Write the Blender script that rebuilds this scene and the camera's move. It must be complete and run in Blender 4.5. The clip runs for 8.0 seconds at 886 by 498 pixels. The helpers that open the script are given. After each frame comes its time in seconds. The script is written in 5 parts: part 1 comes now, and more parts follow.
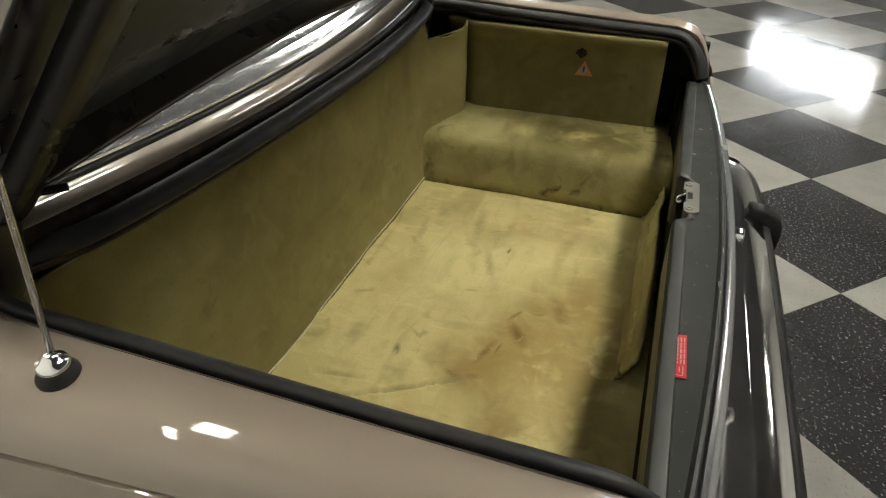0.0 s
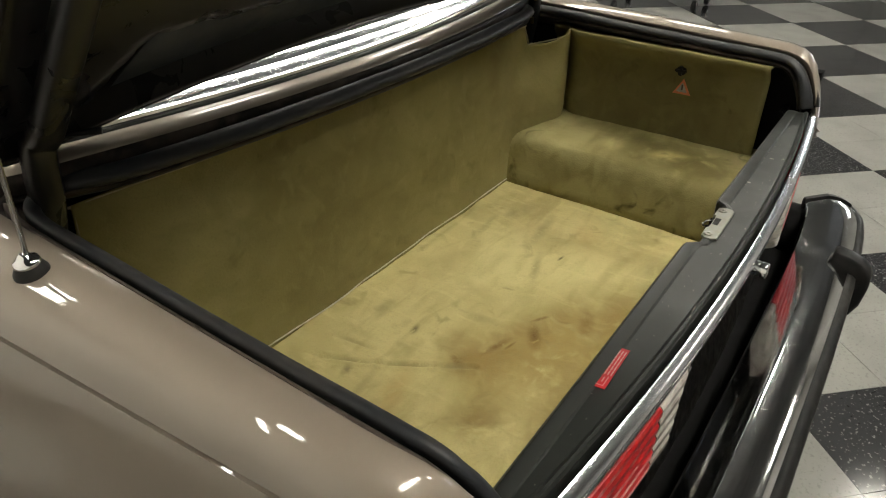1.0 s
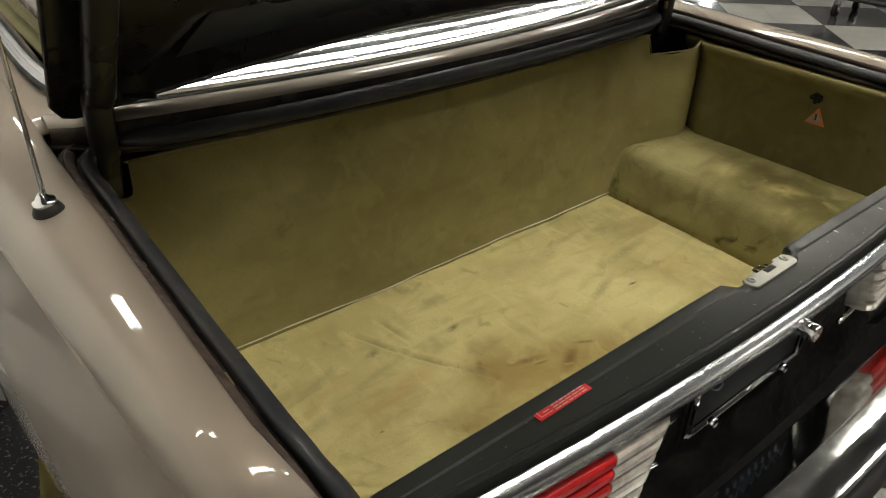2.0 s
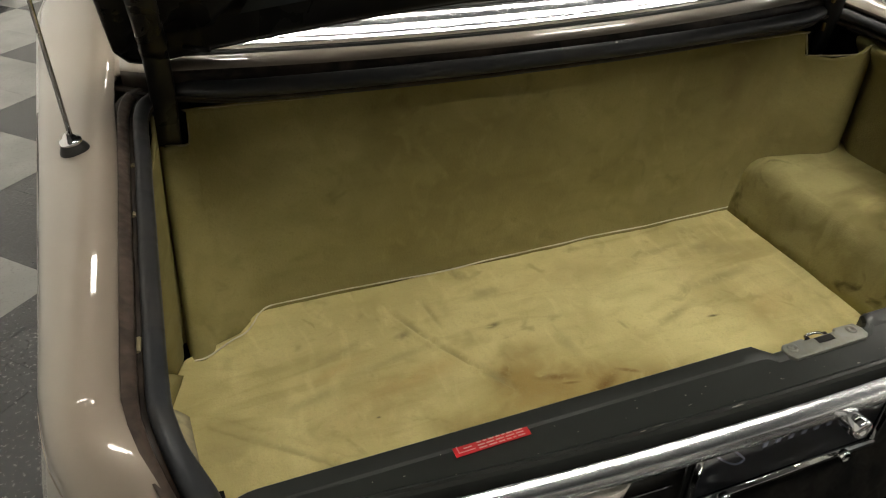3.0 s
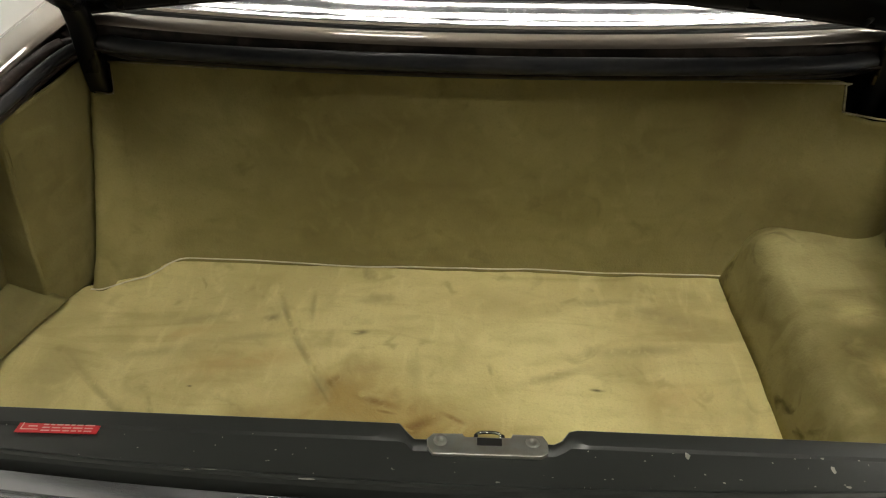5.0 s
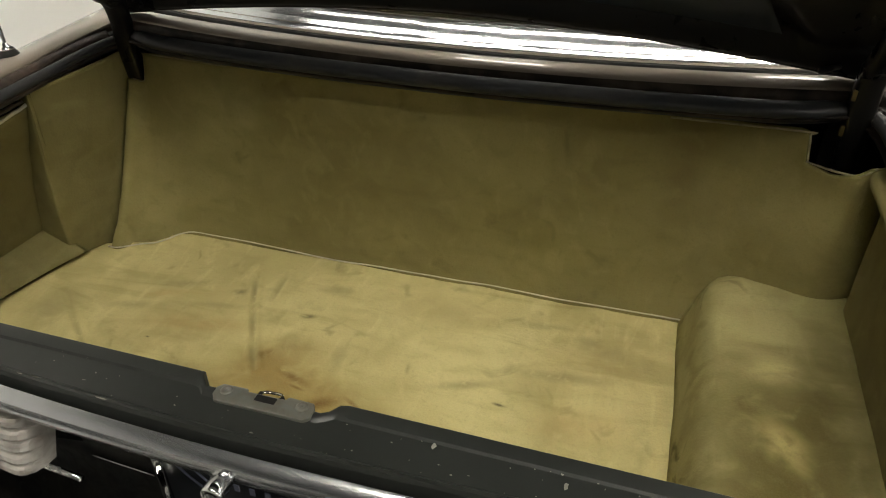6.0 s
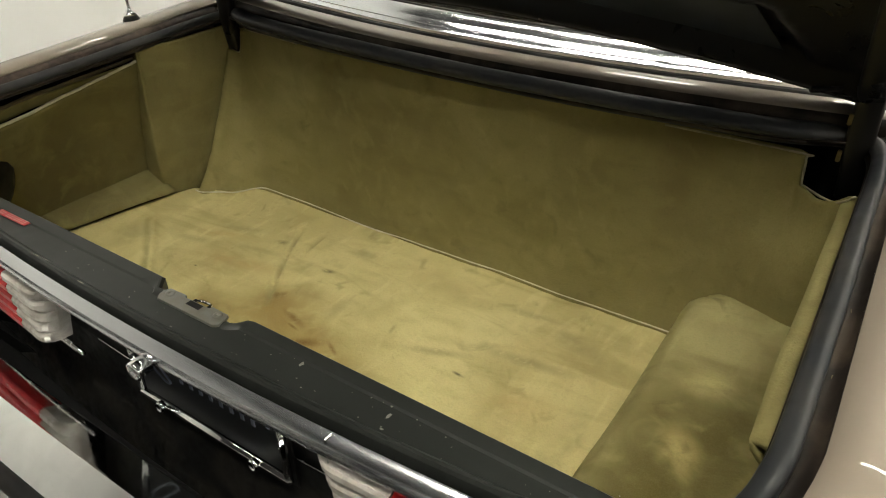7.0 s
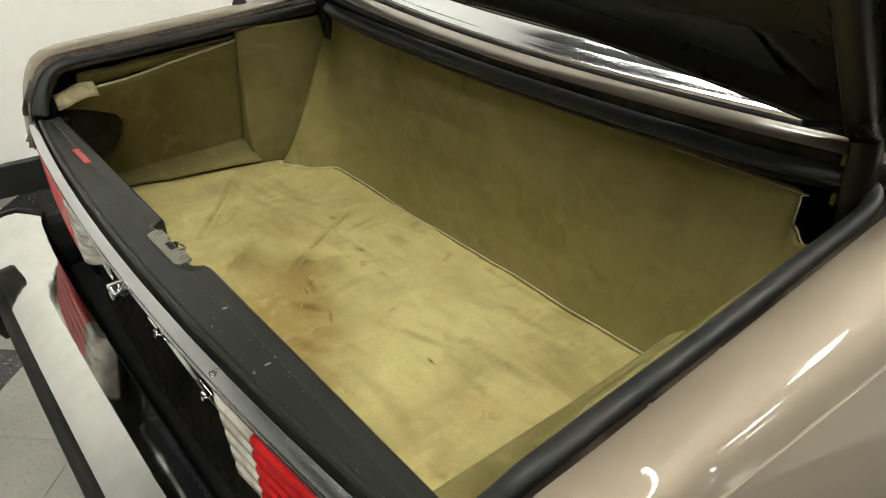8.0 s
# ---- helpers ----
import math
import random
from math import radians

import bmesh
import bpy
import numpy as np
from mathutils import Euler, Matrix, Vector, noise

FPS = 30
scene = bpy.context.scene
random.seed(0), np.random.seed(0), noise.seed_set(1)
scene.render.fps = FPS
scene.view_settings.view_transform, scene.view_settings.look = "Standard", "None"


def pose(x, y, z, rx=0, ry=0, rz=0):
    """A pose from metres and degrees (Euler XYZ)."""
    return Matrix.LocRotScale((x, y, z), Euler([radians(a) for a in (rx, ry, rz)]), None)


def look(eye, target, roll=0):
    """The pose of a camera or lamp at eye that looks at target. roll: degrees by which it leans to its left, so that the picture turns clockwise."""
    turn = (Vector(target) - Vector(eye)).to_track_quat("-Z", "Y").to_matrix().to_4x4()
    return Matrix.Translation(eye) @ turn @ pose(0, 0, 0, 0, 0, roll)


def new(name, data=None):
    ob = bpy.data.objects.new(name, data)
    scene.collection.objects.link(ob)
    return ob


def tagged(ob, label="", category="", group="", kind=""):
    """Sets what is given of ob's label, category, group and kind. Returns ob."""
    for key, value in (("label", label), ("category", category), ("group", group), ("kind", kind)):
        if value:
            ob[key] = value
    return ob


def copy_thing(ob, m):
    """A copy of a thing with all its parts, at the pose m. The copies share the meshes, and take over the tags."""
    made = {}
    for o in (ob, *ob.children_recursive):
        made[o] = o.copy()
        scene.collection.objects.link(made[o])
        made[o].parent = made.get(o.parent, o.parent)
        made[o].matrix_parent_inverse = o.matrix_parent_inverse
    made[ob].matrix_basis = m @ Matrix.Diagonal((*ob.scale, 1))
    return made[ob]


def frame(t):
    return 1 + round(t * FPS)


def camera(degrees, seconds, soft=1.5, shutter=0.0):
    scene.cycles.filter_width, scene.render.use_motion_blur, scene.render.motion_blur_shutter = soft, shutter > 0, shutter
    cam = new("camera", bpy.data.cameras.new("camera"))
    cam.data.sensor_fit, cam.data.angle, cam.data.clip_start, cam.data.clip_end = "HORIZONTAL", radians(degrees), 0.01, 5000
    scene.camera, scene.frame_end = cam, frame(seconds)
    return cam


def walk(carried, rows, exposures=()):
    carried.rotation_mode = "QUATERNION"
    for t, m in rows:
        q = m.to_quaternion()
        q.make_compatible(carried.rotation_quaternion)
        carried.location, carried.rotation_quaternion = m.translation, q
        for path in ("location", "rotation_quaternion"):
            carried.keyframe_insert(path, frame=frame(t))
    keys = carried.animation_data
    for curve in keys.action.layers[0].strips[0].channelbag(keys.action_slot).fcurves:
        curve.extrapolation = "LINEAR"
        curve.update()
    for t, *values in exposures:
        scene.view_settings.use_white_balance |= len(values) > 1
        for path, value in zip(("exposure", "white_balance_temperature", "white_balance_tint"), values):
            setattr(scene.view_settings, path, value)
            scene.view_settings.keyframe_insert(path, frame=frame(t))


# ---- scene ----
cam = camera(64.6, 8.0, soft=1.1)
PATH = [
    (0, (-0.989, -0.562, 1.274), (0.625, -0.042, 0.213), 0.9),
    (0.5, (-0.972, -0.673, 1.276), (0.548, 0.072, 0.21), 0.9),
    (1, (-0.936, -0.797, 1.279), (0.473, 0.16, 0.231), 0.9),
    (1.5, (-0.869, -0.888, 1.281), (0.386, 0.264, 0.233), 0.9),
    (2, (-0.777, -0.95, 1.28), (0.281, 0.374, 0.219), 0.8),
    (2.2, (-0.737, -0.971, 1.28), (0.229, 0.414, 0.21), 0.8),
    (3.3, (-0.478, -0.998, 1.286), (-0.038, 0.551, 0.101), 0.65),
    (3.5, (-0.426, -0.996, 1.284), (-0.075, 0.563, 0.081), 0.7),
    (4, (-0.289, -1.004, 1.284), (-0.15, 0.59, 0.084), 0.4),
    (4.5, (-0.136, -1.014, 1.282), (-0.114, 0.587, 0.084), 0.5),
    (5, (-0.009, -1.015, 1.285), (-0.079, 0.589, 0.092), 0.4),
    (5.2, (0.045, -1.014, 1.284), (-0.066, 0.593, 0.097), 0.4),
    (6.3, (0.414, -1.031, 1.282), (-0.212, 0.515, 0.183), -0.45),
    (6.5, (0.467, -1.029, 1.284), (-0.221, 0.492, 0.184), -0.6),
    (7, (0.613, -0.997, 1.282), (-0.325, 0.389, 0.188), -0.7),
    (7.5, (0.739, -0.927, 1.28), (-0.41, 0.296, 0.192), -0.6),
    (8, (0.852, -0.848, 1.278), (-0.454, 0.226, 0.209), -0.5),
]
walk(cam, [(t, look(eye, target, roll)) for t, eye, target, roll in PATH], exposures=[(0.0, 0.17, 6480, 8), (3.5, 0.0, 6500, 10), (6.0, 0.05, 6500, 9), (7.0, 0.14, 6490, 7), (8.0, 0.32, 6470, 5)])

# ---------------------------------------------------------------- light
world = bpy.data.worlds.new("showroom_air")
scene.world = world
world.use_nodes = True
world.node_tree.nodes["Background"].inputs[0].default_value = (0.8, 0.85, 0.9, 1)
world.node_tree.nodes["Background"].inputs[1].default_value = 0.02
LAMP = 39.0         # glow of the ceiling panels
WINDOW_GLOW = 14.0  # glow of the far shop window
scene.view_settings.exposure = 0.0


# ---------------------------------------------------------------- materials
def material(name, color, rough=0.6, metal=0.0, spec=0.5, coat=0.0, vary=0.0, scale=8.0, fine=0.0, fine_scale=120.0, bump=0.0, bump_scale=200.0, rough_vary=0.0, tint=None, sheen=0.0):
    m = bpy.data.materials.new(name)
    m.use_nodes = True
    nt = m.node_tree
    bsdf = nt.nodes["Principled BSDF"]
    bsdf.inputs["Base Color"].default_value = (*color, 1)
    bsdf.inputs["Roughness"].default_value = rough
    bsdf.inputs["Metallic"].default_value = metal
    bsdf.inputs["Specular IOR Level"].default_value = spec
    bsdf.inputs["Coat Weight"].default_value = coat
    bsdf.inputs["Coat Roughness"].default_value = 0.03
    bsdf.inputs["Sheen Weight"].default_value = sheen
    bsdf.inputs["Sheen Roughness"].default_value = 0.5
    geo = nt.nodes.new("ShaderNodeTexCoord")
    out = None

    def noise_node(s, detail=4.0, dist=0.0):
        n = nt.nodes.new("ShaderNodeTexNoise")
        n.inputs["Scale"].default_value = s
        n.inputs["Detail"].default_value = detail
        n.inputs["Distortion"].default_value = dist
        nt.links.new(geo.outputs["Object"], n.inputs["Vector"])
        return n.outputs["Fac"]

    def mixed(base, other, fac, mode="MIX"):
        x = nt.nodes.new("ShaderNodeMix")
        x.data_type, x.blend_type = "RGBA", mode
        nt.links.new(fac, x.inputs[0])
        if base is None:
            x.inputs[6].default_value = (*color, 1)
        else:
            nt.links.new(base, x.inputs[6])
        x.inputs[7].default_value = (*other, 1)
        return x.outputs[2]

    def stretched(fac, lo, hi, top):
        r = nt.nodes.new("ShaderNodeMapRange")
        r.inputs[1].default_value, r.inputs[2].default_value, r.inputs[3].default_value, r.inputs[4].default_value = lo, hi, 0.0, top
        nt.links.new(fac, r.inputs[0])
        return r.outputs[0]

    if vary:
        dark = tint or tuple(c * (1 - vary) for c in color)
        out = mixed(out, dark, stretched(noise_node(scale, 5.0, 0.6), 0.42, 0.68, 1.0))
    if fine:
        out = mixed(out, tuple(c * (1 - fine) for c in color), stretched(noise_node(fine_scale, 3.0), 0.45, 0.65, 0.7))
    if out:
        nt.links.new(out, bsdf.inputs["Base Color"])
    if rough_vary:
        r = nt.nodes.new("ShaderNodeMapRange")
        r.inputs[1].default_value, r.inputs[2].default_value = 0.35, 0.7
        r.inputs[3].default_value, r.inputs[4].default_value = max(0.0, rough - rough_vary), min(1.0, rough + rough_vary)
        nt.links.new(noise_node(scale * 2.3, 6.0, 1.0), r.inputs[0])
        nt.links.new(r.outputs[0], bsdf.inputs["Roughness"])
    if bump:
        b = nt.nodes.new("ShaderNodeBump")
        b.inputs["Strength"].default_value = bump
        b.inputs["Distance"].default_value = 0.002
        nt.links.new(noise_node(bump_scale, 3.0), b.inputs["Height"])
        nt.links.new(b.outputs[0], bsdf.inputs["Normal"])
    return m


def glowing(name, color, strength):
    m = bpy.data.materials.new(name)
    m.use_nodes = True
    nt = m.node_tree
    bsdf = nt.nodes["Principled BSDF"]
    bsdf.inputs["Base Color"].default_value = (*color, 1)
    bsdf.inputs["Emission Color"].default_value = (*color, 1)
    bsdf.inputs["Emission Strength"].default_value = strength
    return m


def glassy(name, color, rough=0.02):
    m = bpy.data.materials.new(name)
    m.use_nodes = True
    bsdf = m.node_tree.nodes["Principled BSDF"]
    bsdf.inputs["Base Color"].default_value = (*color, 1)
    bsdf.inputs["Roughness"].default_value = rough
    bsdf.inputs["Transmission Weight"].default_value = 1.0
    bsdf.inputs["IOR"].default_value = 1.46
    return m


def carpet(name, color, stain=(0.3, 0.2, 0.07), spots=(), mottle=0.2, strokes=0.2, smudge=0.25, sheen=0.2):
    """Velour: wide soft clouds, strokes where the nap lies differently, smudges, brownish stains, fine grain."""
    m = bpy.data.materials.new(name)
    m.use_nodes = True
    nt = m.node_tree
    bsdf = nt.nodes["Principled BSDF"]
    bsdf.inputs["Roughness"].default_value = 0.95
    bsdf.inputs["Specular IOR Level"].default_value = 0.08
    bsdf.inputs["Sheen Weight"].default_value = sheen
    bsdf.inputs["Sheen Roughness"].default_value = 0.45
    bsdf.inputs["Sheen Tint"].default_value = (*[min(1, c * 1.7) for c in color], 1)
    co = nt.nodes.new("ShaderNodeTexCoord")

    def mapped(scale, turn=(0, 0, 0)):
        p = nt.nodes.new("ShaderNodeMapping")
        p.inputs["Rotation"].default_value = turn
        p.inputs["Scale"].default_value = scale
        nt.links.new(co.outputs["Object"], p.inputs["Vector"])
        return p.outputs[0]

    def fac(scale, lo, hi, top, detail=4.0, dist=0.5, vec=None, soft=True):
        n = nt.nodes.new("ShaderNodeTexNoise")
        n.inputs["Scale"].default_value, n.inputs["Detail"].default_value, n.inputs["Distortion"].default_value = scale, detail, dist
        nt.links.new(vec or co.outputs["Object"], n.inputs["Vector"])
        r = nt.nodes.new("ShaderNodeMapRange")
        if soft:
            r.interpolation_type = "SMOOTHSTEP"
        r.inputs[1].default_value, r.inputs[2].default_value, r.inputs[3].default_value, r.inputs[4].default_value = lo, hi, 0.0, top
        nt.links.new(n.outputs["Fac"], r.inputs[0])
        return r.outputs[0]

    def mix(a, b, f):
        x = nt.nodes.new("ShaderNodeMix")
        x.data_type = "RGBA"
        nt.links.new(f, x.inputs[0])
        for slot, v in ((6, a), (7, b)):
            if isinstance(v, tuple):
                x.inputs[slot].default_value = (*v, 1)
            else:
                nt.links.new(v, x.inputs[slot])
        return x.outputs[2]

    def times(a, b):
        mu = nt.nodes.new("ShaderNodeMath")
        mu.operation = "MULTIPLY"
        nt.links.new(a, mu.inputs[0])
        nt.links.new(b, mu.inputs[1])
        return mu.outputs[0]

    dark = tuple(c * f for c, f in zip(color, (0.56, 0.54, 0.46)))
    light = tuple(min(0.9, c * f) for c, f in zip(color, (1.22, 1.24, 1.30)))
    c = mix(color, dark, fac(2.6, 0.36, 0.70, mottle * 1.2, 3.0, 0.3))
    c = mix(c, light, fac(3.3, 0.46, 0.70, mottle * 1.6, 3.0, 0.4, mapped((1.0, 1.0, 1.0), (0.4, 0.7, 1.1))))
    c = mix(c, dark, fac(8.5, 0.44, 0.72, mottle, 6.0, 0.5))
    # strokes of the nap in two directions
    along = mapped((4.0, 17.0, 12.0), (0.15, 0.1, 0.45))
    across = mapped((20.0, 6.0, 14.0), (0.2, -0.1, -0.35))
    c = mix(c, dark, fac(1.0, 0.46, 0.74, strokes, 7.0, 1.4, along))
    c = mix(c, light, fac(1.0, 0.50, 0.76, strokes * 0.9, 7.0, 1.6, across))
    # smudges, gathered in patches
    c = mix(c, tuple(x * 0.5 for x in dark), times(fac(23.0, 0.55, 0.74, smudge, 8.0, 0.8), fac(4.1, 0.42, 0.62, 1.0, 2.0, 0.2)))
    for sx, sy, sz, rx, ry, force, *more in spots:
        turn, hue = more if more else (0.0, stain)
        p = nt.nodes.new("ShaderNodeMapping")
        p.vector_type = "TEXTURE"
        p.inputs["Location"].default_value = (sx, sy, sz)
        p.inputs["Rotation"].default_value = (0, 0, turn)
        p.inputs["Scale"].default_value = (rx, ry, 0.3)
        nt.links.new(co.outputs["Object"], p.inputs["Vector"])
        ln = nt.nodes.new("ShaderNodeVectorMath")
        ln.operation = "LENGTH"
        nt.links.new(p.outputs[0], ln.inputs[0])
        r = nt.nodes.new("ShaderNodeMapRange")
        r.interpolation_type = "SMOOTHSTEP"
        r.inputs[1].default_value, r.inputs[2].default_value, r.inputs[3].default_value, r.inputs[4].default_value = 1.0, 0.0, 0.0, force
        nt.links.new(ln.outputs["Value"], r.inputs[0])
        small = min(rx, ry) < 0.02
        c = mix(c, hue, times(r.outputs[0], fac(60.0 if small else 13.0 + 40 * rx, 0.25 if small else 0.27, 0.50 if small else 0.56, 1.0, 8.0, 0.9)))
    c = mix(c, tuple(x * 0.62 for x in color), fac(700.0, 0.36, 0.70, 0.20, 2.0, 0.0))
    c = mix(c, tuple(x * 0.5 for x in color), fac(240.0, 0.52, 0.74, 0.20, 4.0, 0.3))
    nt.links.new(c, bsdf.inputs["Base Color"])
    b = nt.nodes.new("ShaderNodeBump")
    b.inputs["Strength"].default_value, b.inputs["Distance"].default_value = 0.16, 0.002
    wr = nt.nodes.new("ShaderNodeMath")
    wr.operation = "MULTIPLY_ADD"
    nt.links.new(fac(34.0, 0.35, 0.75, 1.0, 6.0, 1.2), wr.inputs[0])
    wr.inputs[1].default_value = 0.35
    nt.links.new(fac(260.0, 0.3, 0.7, 1.0, 5.0, 0.5), wr.inputs[2])
    nt.links.new(wr.outputs[0], b.inputs["Height"])
    nt.links.new(b.outputs[0], bsdf.inputs["Normal"])
    return m


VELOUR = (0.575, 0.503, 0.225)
SOOT, SOIL_AND_SHADE, DUST = (0.13, 0.11, 0.055), (0.30, 0.258, 0.115), (0.42, 0.285, 0.105)
# painted crease shade and dirt, small dark marks, rubbed grey patches, rusty blushes
MARKS = [(-0.297, -0.182, 0.53, 0.055, 0.008, 0.9, -1.13, SOIL_AND_SHADE), (-0.253, -0.265, 0.53, 0.055, 0.009, 0.9, -1.04, SOIL_AND_SHADE), (-0.213, -0.332, 0.53, 0.045, 0.014, 0.8, -1.0, SOIL_AND_SHADE),
         (-0.257, -0.16, 0.53, 0.05, 0.007, 0.7, -1.44, SOIL_AND_SHADE), (-0.52, -0.365, 0.53, 0.14, 0.008, 0.6, -0.70, SOIL_AND_SHADE),
         (0.182, -0.324, 0.53, 0.016, 0.0045, 1.0, -0.1, SOOT), (-0.172, -0.222, 0.53, 0.020, 0.009, 0.9, 0.2, SOOT), (-0.318, -0.195, 0.53, 0.022, 0.012, 0.6, 0.3, SOOT), (-0.40, -0.345, 0.53, 0.006, 0.003, 1.0, 0.0, SOOT),
         (0.03, -0.29, 0.53, 0.006, 0.022, 0.6, 0.2, SOIL_AND_SHADE), (-0.02, -0.385, 0.53, 0.03, 0.006, 0.9, -0.5, (0.2, 0.12, 0.04)), (-0.115, -0.378, 0.53, 0.022, 0.004, 0.9, -0.2, (0.2, 0.12, 0.04)),
         (0.12, -0.30, 0.53, 0.09, 0.014, 0.6, 0.35, SOIL_AND_SHADE), (0.26, -0.24, 0.53, 0.12, 0.018, 0.65, 0.15, SOIL_AND_SHADE), (0.31, -0.16, 0.53, 0.10, 0.03, 0.7, -0.3, SOIL_AND_SHADE), (0.22, -0.13, 0.53, 0.09, 0.014, 0.5, 0.1, SOIL_AND_SHADE),
         (-0.15, -0.14, 0.53, 0.05, 0.02, 0.6, 0.2, SOIL_AND_SHADE), (-0.42, -0.20, 0.53, 0.08, 0.014, 0.55, 0.35, SOIL_AND_SHADE), (-0.47, -0.28, 0.53, 0.09, 0.016, 0.5, 0.25, SOIL_AND_SHADE), (-0.34, -0.24, 0.53, 0.09, 0.012, 0.5, 0.2, SOIL_AND_SHADE),
         (-0.60, -0.33, 0.53, 0.06, 0.10, 0.5, 0.1, SOIL_AND_SHADE), (-0.62, -0.50, 0.53, 0.13, 0.06, 0.6, 0.0, SOIL_AND_SHADE), (0.38, -0.36, 0.53, 0.04, 0.13, 0.55, 0.0, SOIL_AND_SHADE), (-0.08, -0.30, 0.53, 0.018, 0.05, 0.5, 0.1, SOIL_AND_SHADE),
         (-0.33, -0.29, 0.53, 0.14, 0.03, 0.5, 0.2, DUST), (-0.43, -0.235, 0.53, 0.10, 0.02, 0.45, 0.3, DUST), (0.29, -0.33, 0.53, 0.10, 0.05, 0.35, 0.2, DUST), (0.24, -0.50, 0.53, 0.13, 0.04, 0.6, 0.1, SOIL_AND_SHADE)]
M_FLOOR_CARPET = carpet("floor_velour", VELOUR, (0.215, 0.138, 0.042), (
    (-0.11, -0.375, 0.53, 0.12, 0.055, 0.95), (-0.19, -0.345, 0.53, 0.06, 0.07, 0.9), (-0.03, -0.42, 0.53, 0.16, 0.06, 0.9), (0.05, -0.49, 0.53, 0.16, 0.06, 0.8),
    (-0.09, -0.44, 0.53, 0.26, 0.13, 0.95, -0.2, (0.35, 0.255, 0.088)), (-0.17, -0.36, 0.53, 0.13, 0.10, 0.9, 0.6, (0.31, 0.220, 0.075)), (-0.02, -0.56, 0.53, 0.30, 0.08, 0.9, 0.0, (0.36, 0.27, 0.09)),
    (-0.29, -0.425, 0.53, 0.09, 0.07, 0.7), (-0.16, -0.29, 0.53, 0.05, 0.035, 0.55), (-0.38, -0.32, 0.53, 0.16, 0.10, 0.3), (-0.15, -0.52, 0.53, 0.3, 0.09, 0.6), (-0.07, -0.40, 0.53, 0.05, 0.018, 0.9, 0.5, (0.16, 0.085, 0.025)), (-0.13, -0.36, 0.53, 0.045, 0.012, 0.85, -0.3, (0.17, 0.09, 0.028)), (0.02, -0.455, 0.53, 0.07, 0.02, 0.8, 0.35, (0.18, 0.10, 0.03)), (-0.20, -0.33, 0.53, 0.03, 0.014, 0.8, 0.9, (0.17, 0.10, 0.03)),
    (0.30, -0.44, 0.53, 0.12, 0.07, 0.35), (0.33, -0.20, 0.53, 0.14, 0.10, 0.28), (-0.50, -0.47, 0.53, 0.2, 0.12, 0.3), (0.02, -0.14, 0.53, 0.22, 0.05, 0.22), *MARKS), 0.42, 0.52, 0.45)
# floor velour darkened: the lid's shade on the back lining is in this colour
M_SHADED_WALL_CARPET = carpet("shaded_wall_velour", (0.247, 0.214, 0.085), (0.15, 0.115, 0.045), ((0.45, -0.04, 0.68, 0.2, 0.1, 0.25), (0.38, -0.03, 0.86, 0.05, 0.05, 0.6), (-0.1, -0.05, 0.58, 0.3, 0.1, 0.25)), 0.40, 0.34, 0.28, 0.05)
# side velour: base and wide spots carry the sides' shade besides real soiling
M_SHADED_SIDE_CARPET = carpet("shaded_side_velour", (0.226, 0.197, 0.082), (0.12, 0.1, 0.042), ((0.62, -0.30, 0.70, 0.12, 0.3, 0.5), (-0.72, -0.40, 0.62, 0.12, 0.22, 0.85), (-0.73, -0.47, 0.56, 0.10, 0.14, 0.9), (-0.66, -0.12, 0.60, 0.08, 0.10, 0.3)), 0.42, 0.36, 0.45, 0.08)
M_BENCH_CARPET = carpet("bench_velour", (0.335, 0.294, 0.128), (0.105, 0.086, 0.026), ((0.56, -0.36, 0.65, 0.10, 0.16, 0.9), (0.53, -0.46, 0.64, 0.10, 0.14, 0.95), (0.50, -0.40, 0.64, 0.07, 0.20, 0.7), (0.60, -0.25, 0.65, 0.07, 0.14, 0.5), (0.47, -0.42, 0.62, 0.05, 0.2, 0.4), (0.525, -0.27, 0.65, 0.05, 0.04, 0.6, 0.3, (0.52, 0.45, 0.19)), (0.53, -0.40, 0.65, 0.035, 0.06, 0.7, 0.4, (0.55, 0.46, 0.18)), (0.575, -0.33, 0.65, 0.03, 0.09, 0.8, 0.1, (0.09, 0.075, 0.025)), (0.50, -0.51, 0.65, 0.06, 0.07, 0.8, 0.2, (0.11, 0.09, 0.03))), 0.55, 0.60, 0.95, 0.12)
M_BINDING = material("olive_binding", (0.33, 0.285, 0.165), 0.85, vary=0.4, scale=50)
M_FLAP = material("brown_stiffener", (0.085, 0.066, 0.036), 0.9, vary=0.4, scale=30, tint=(0.13, 0.105, 0.055))
M_PIPING = material("pale_piping", (0.58, 0.53, 0.36), 0.8, vary=0.2, scale=40)
M_PAINT = material("champagne_paint", (0.258, 0.215, 0.170), 0.45, 0.18, 0.25, coat=1.0, vary=0.05, scale=3.0)
M_PAINT.node_tree.nodes["Principled BSDF"].inputs["Coat IOR"].default_value = 1.5
M_GUTTER = material("gutter_paint", (0.014, 0.011, 0.009), 0.45, 0.0, 0.12, vary=0.4, scale=16.0, tint=(0.055, 0.042, 0.031), rough_vary=0.06)
M_SILL = material("sill_paint", (0.022, 0.024, 0.0215), 0.4, 0.0, 0.32, vary=0.16, scale=7.0, rough_vary=0.05)
M_CHIP = material("bare_primer", (0.36, 0.34, 0.29), 0.7, vary=0.4, scale=60)
M_BLACK = material("satin_black", (0.007, 0.007, 0.007), 0.5, 0.0, 0.2, vary=0.4, scale=20, tint=(0.02, 0.018, 0.015), rough_vary=0.12)
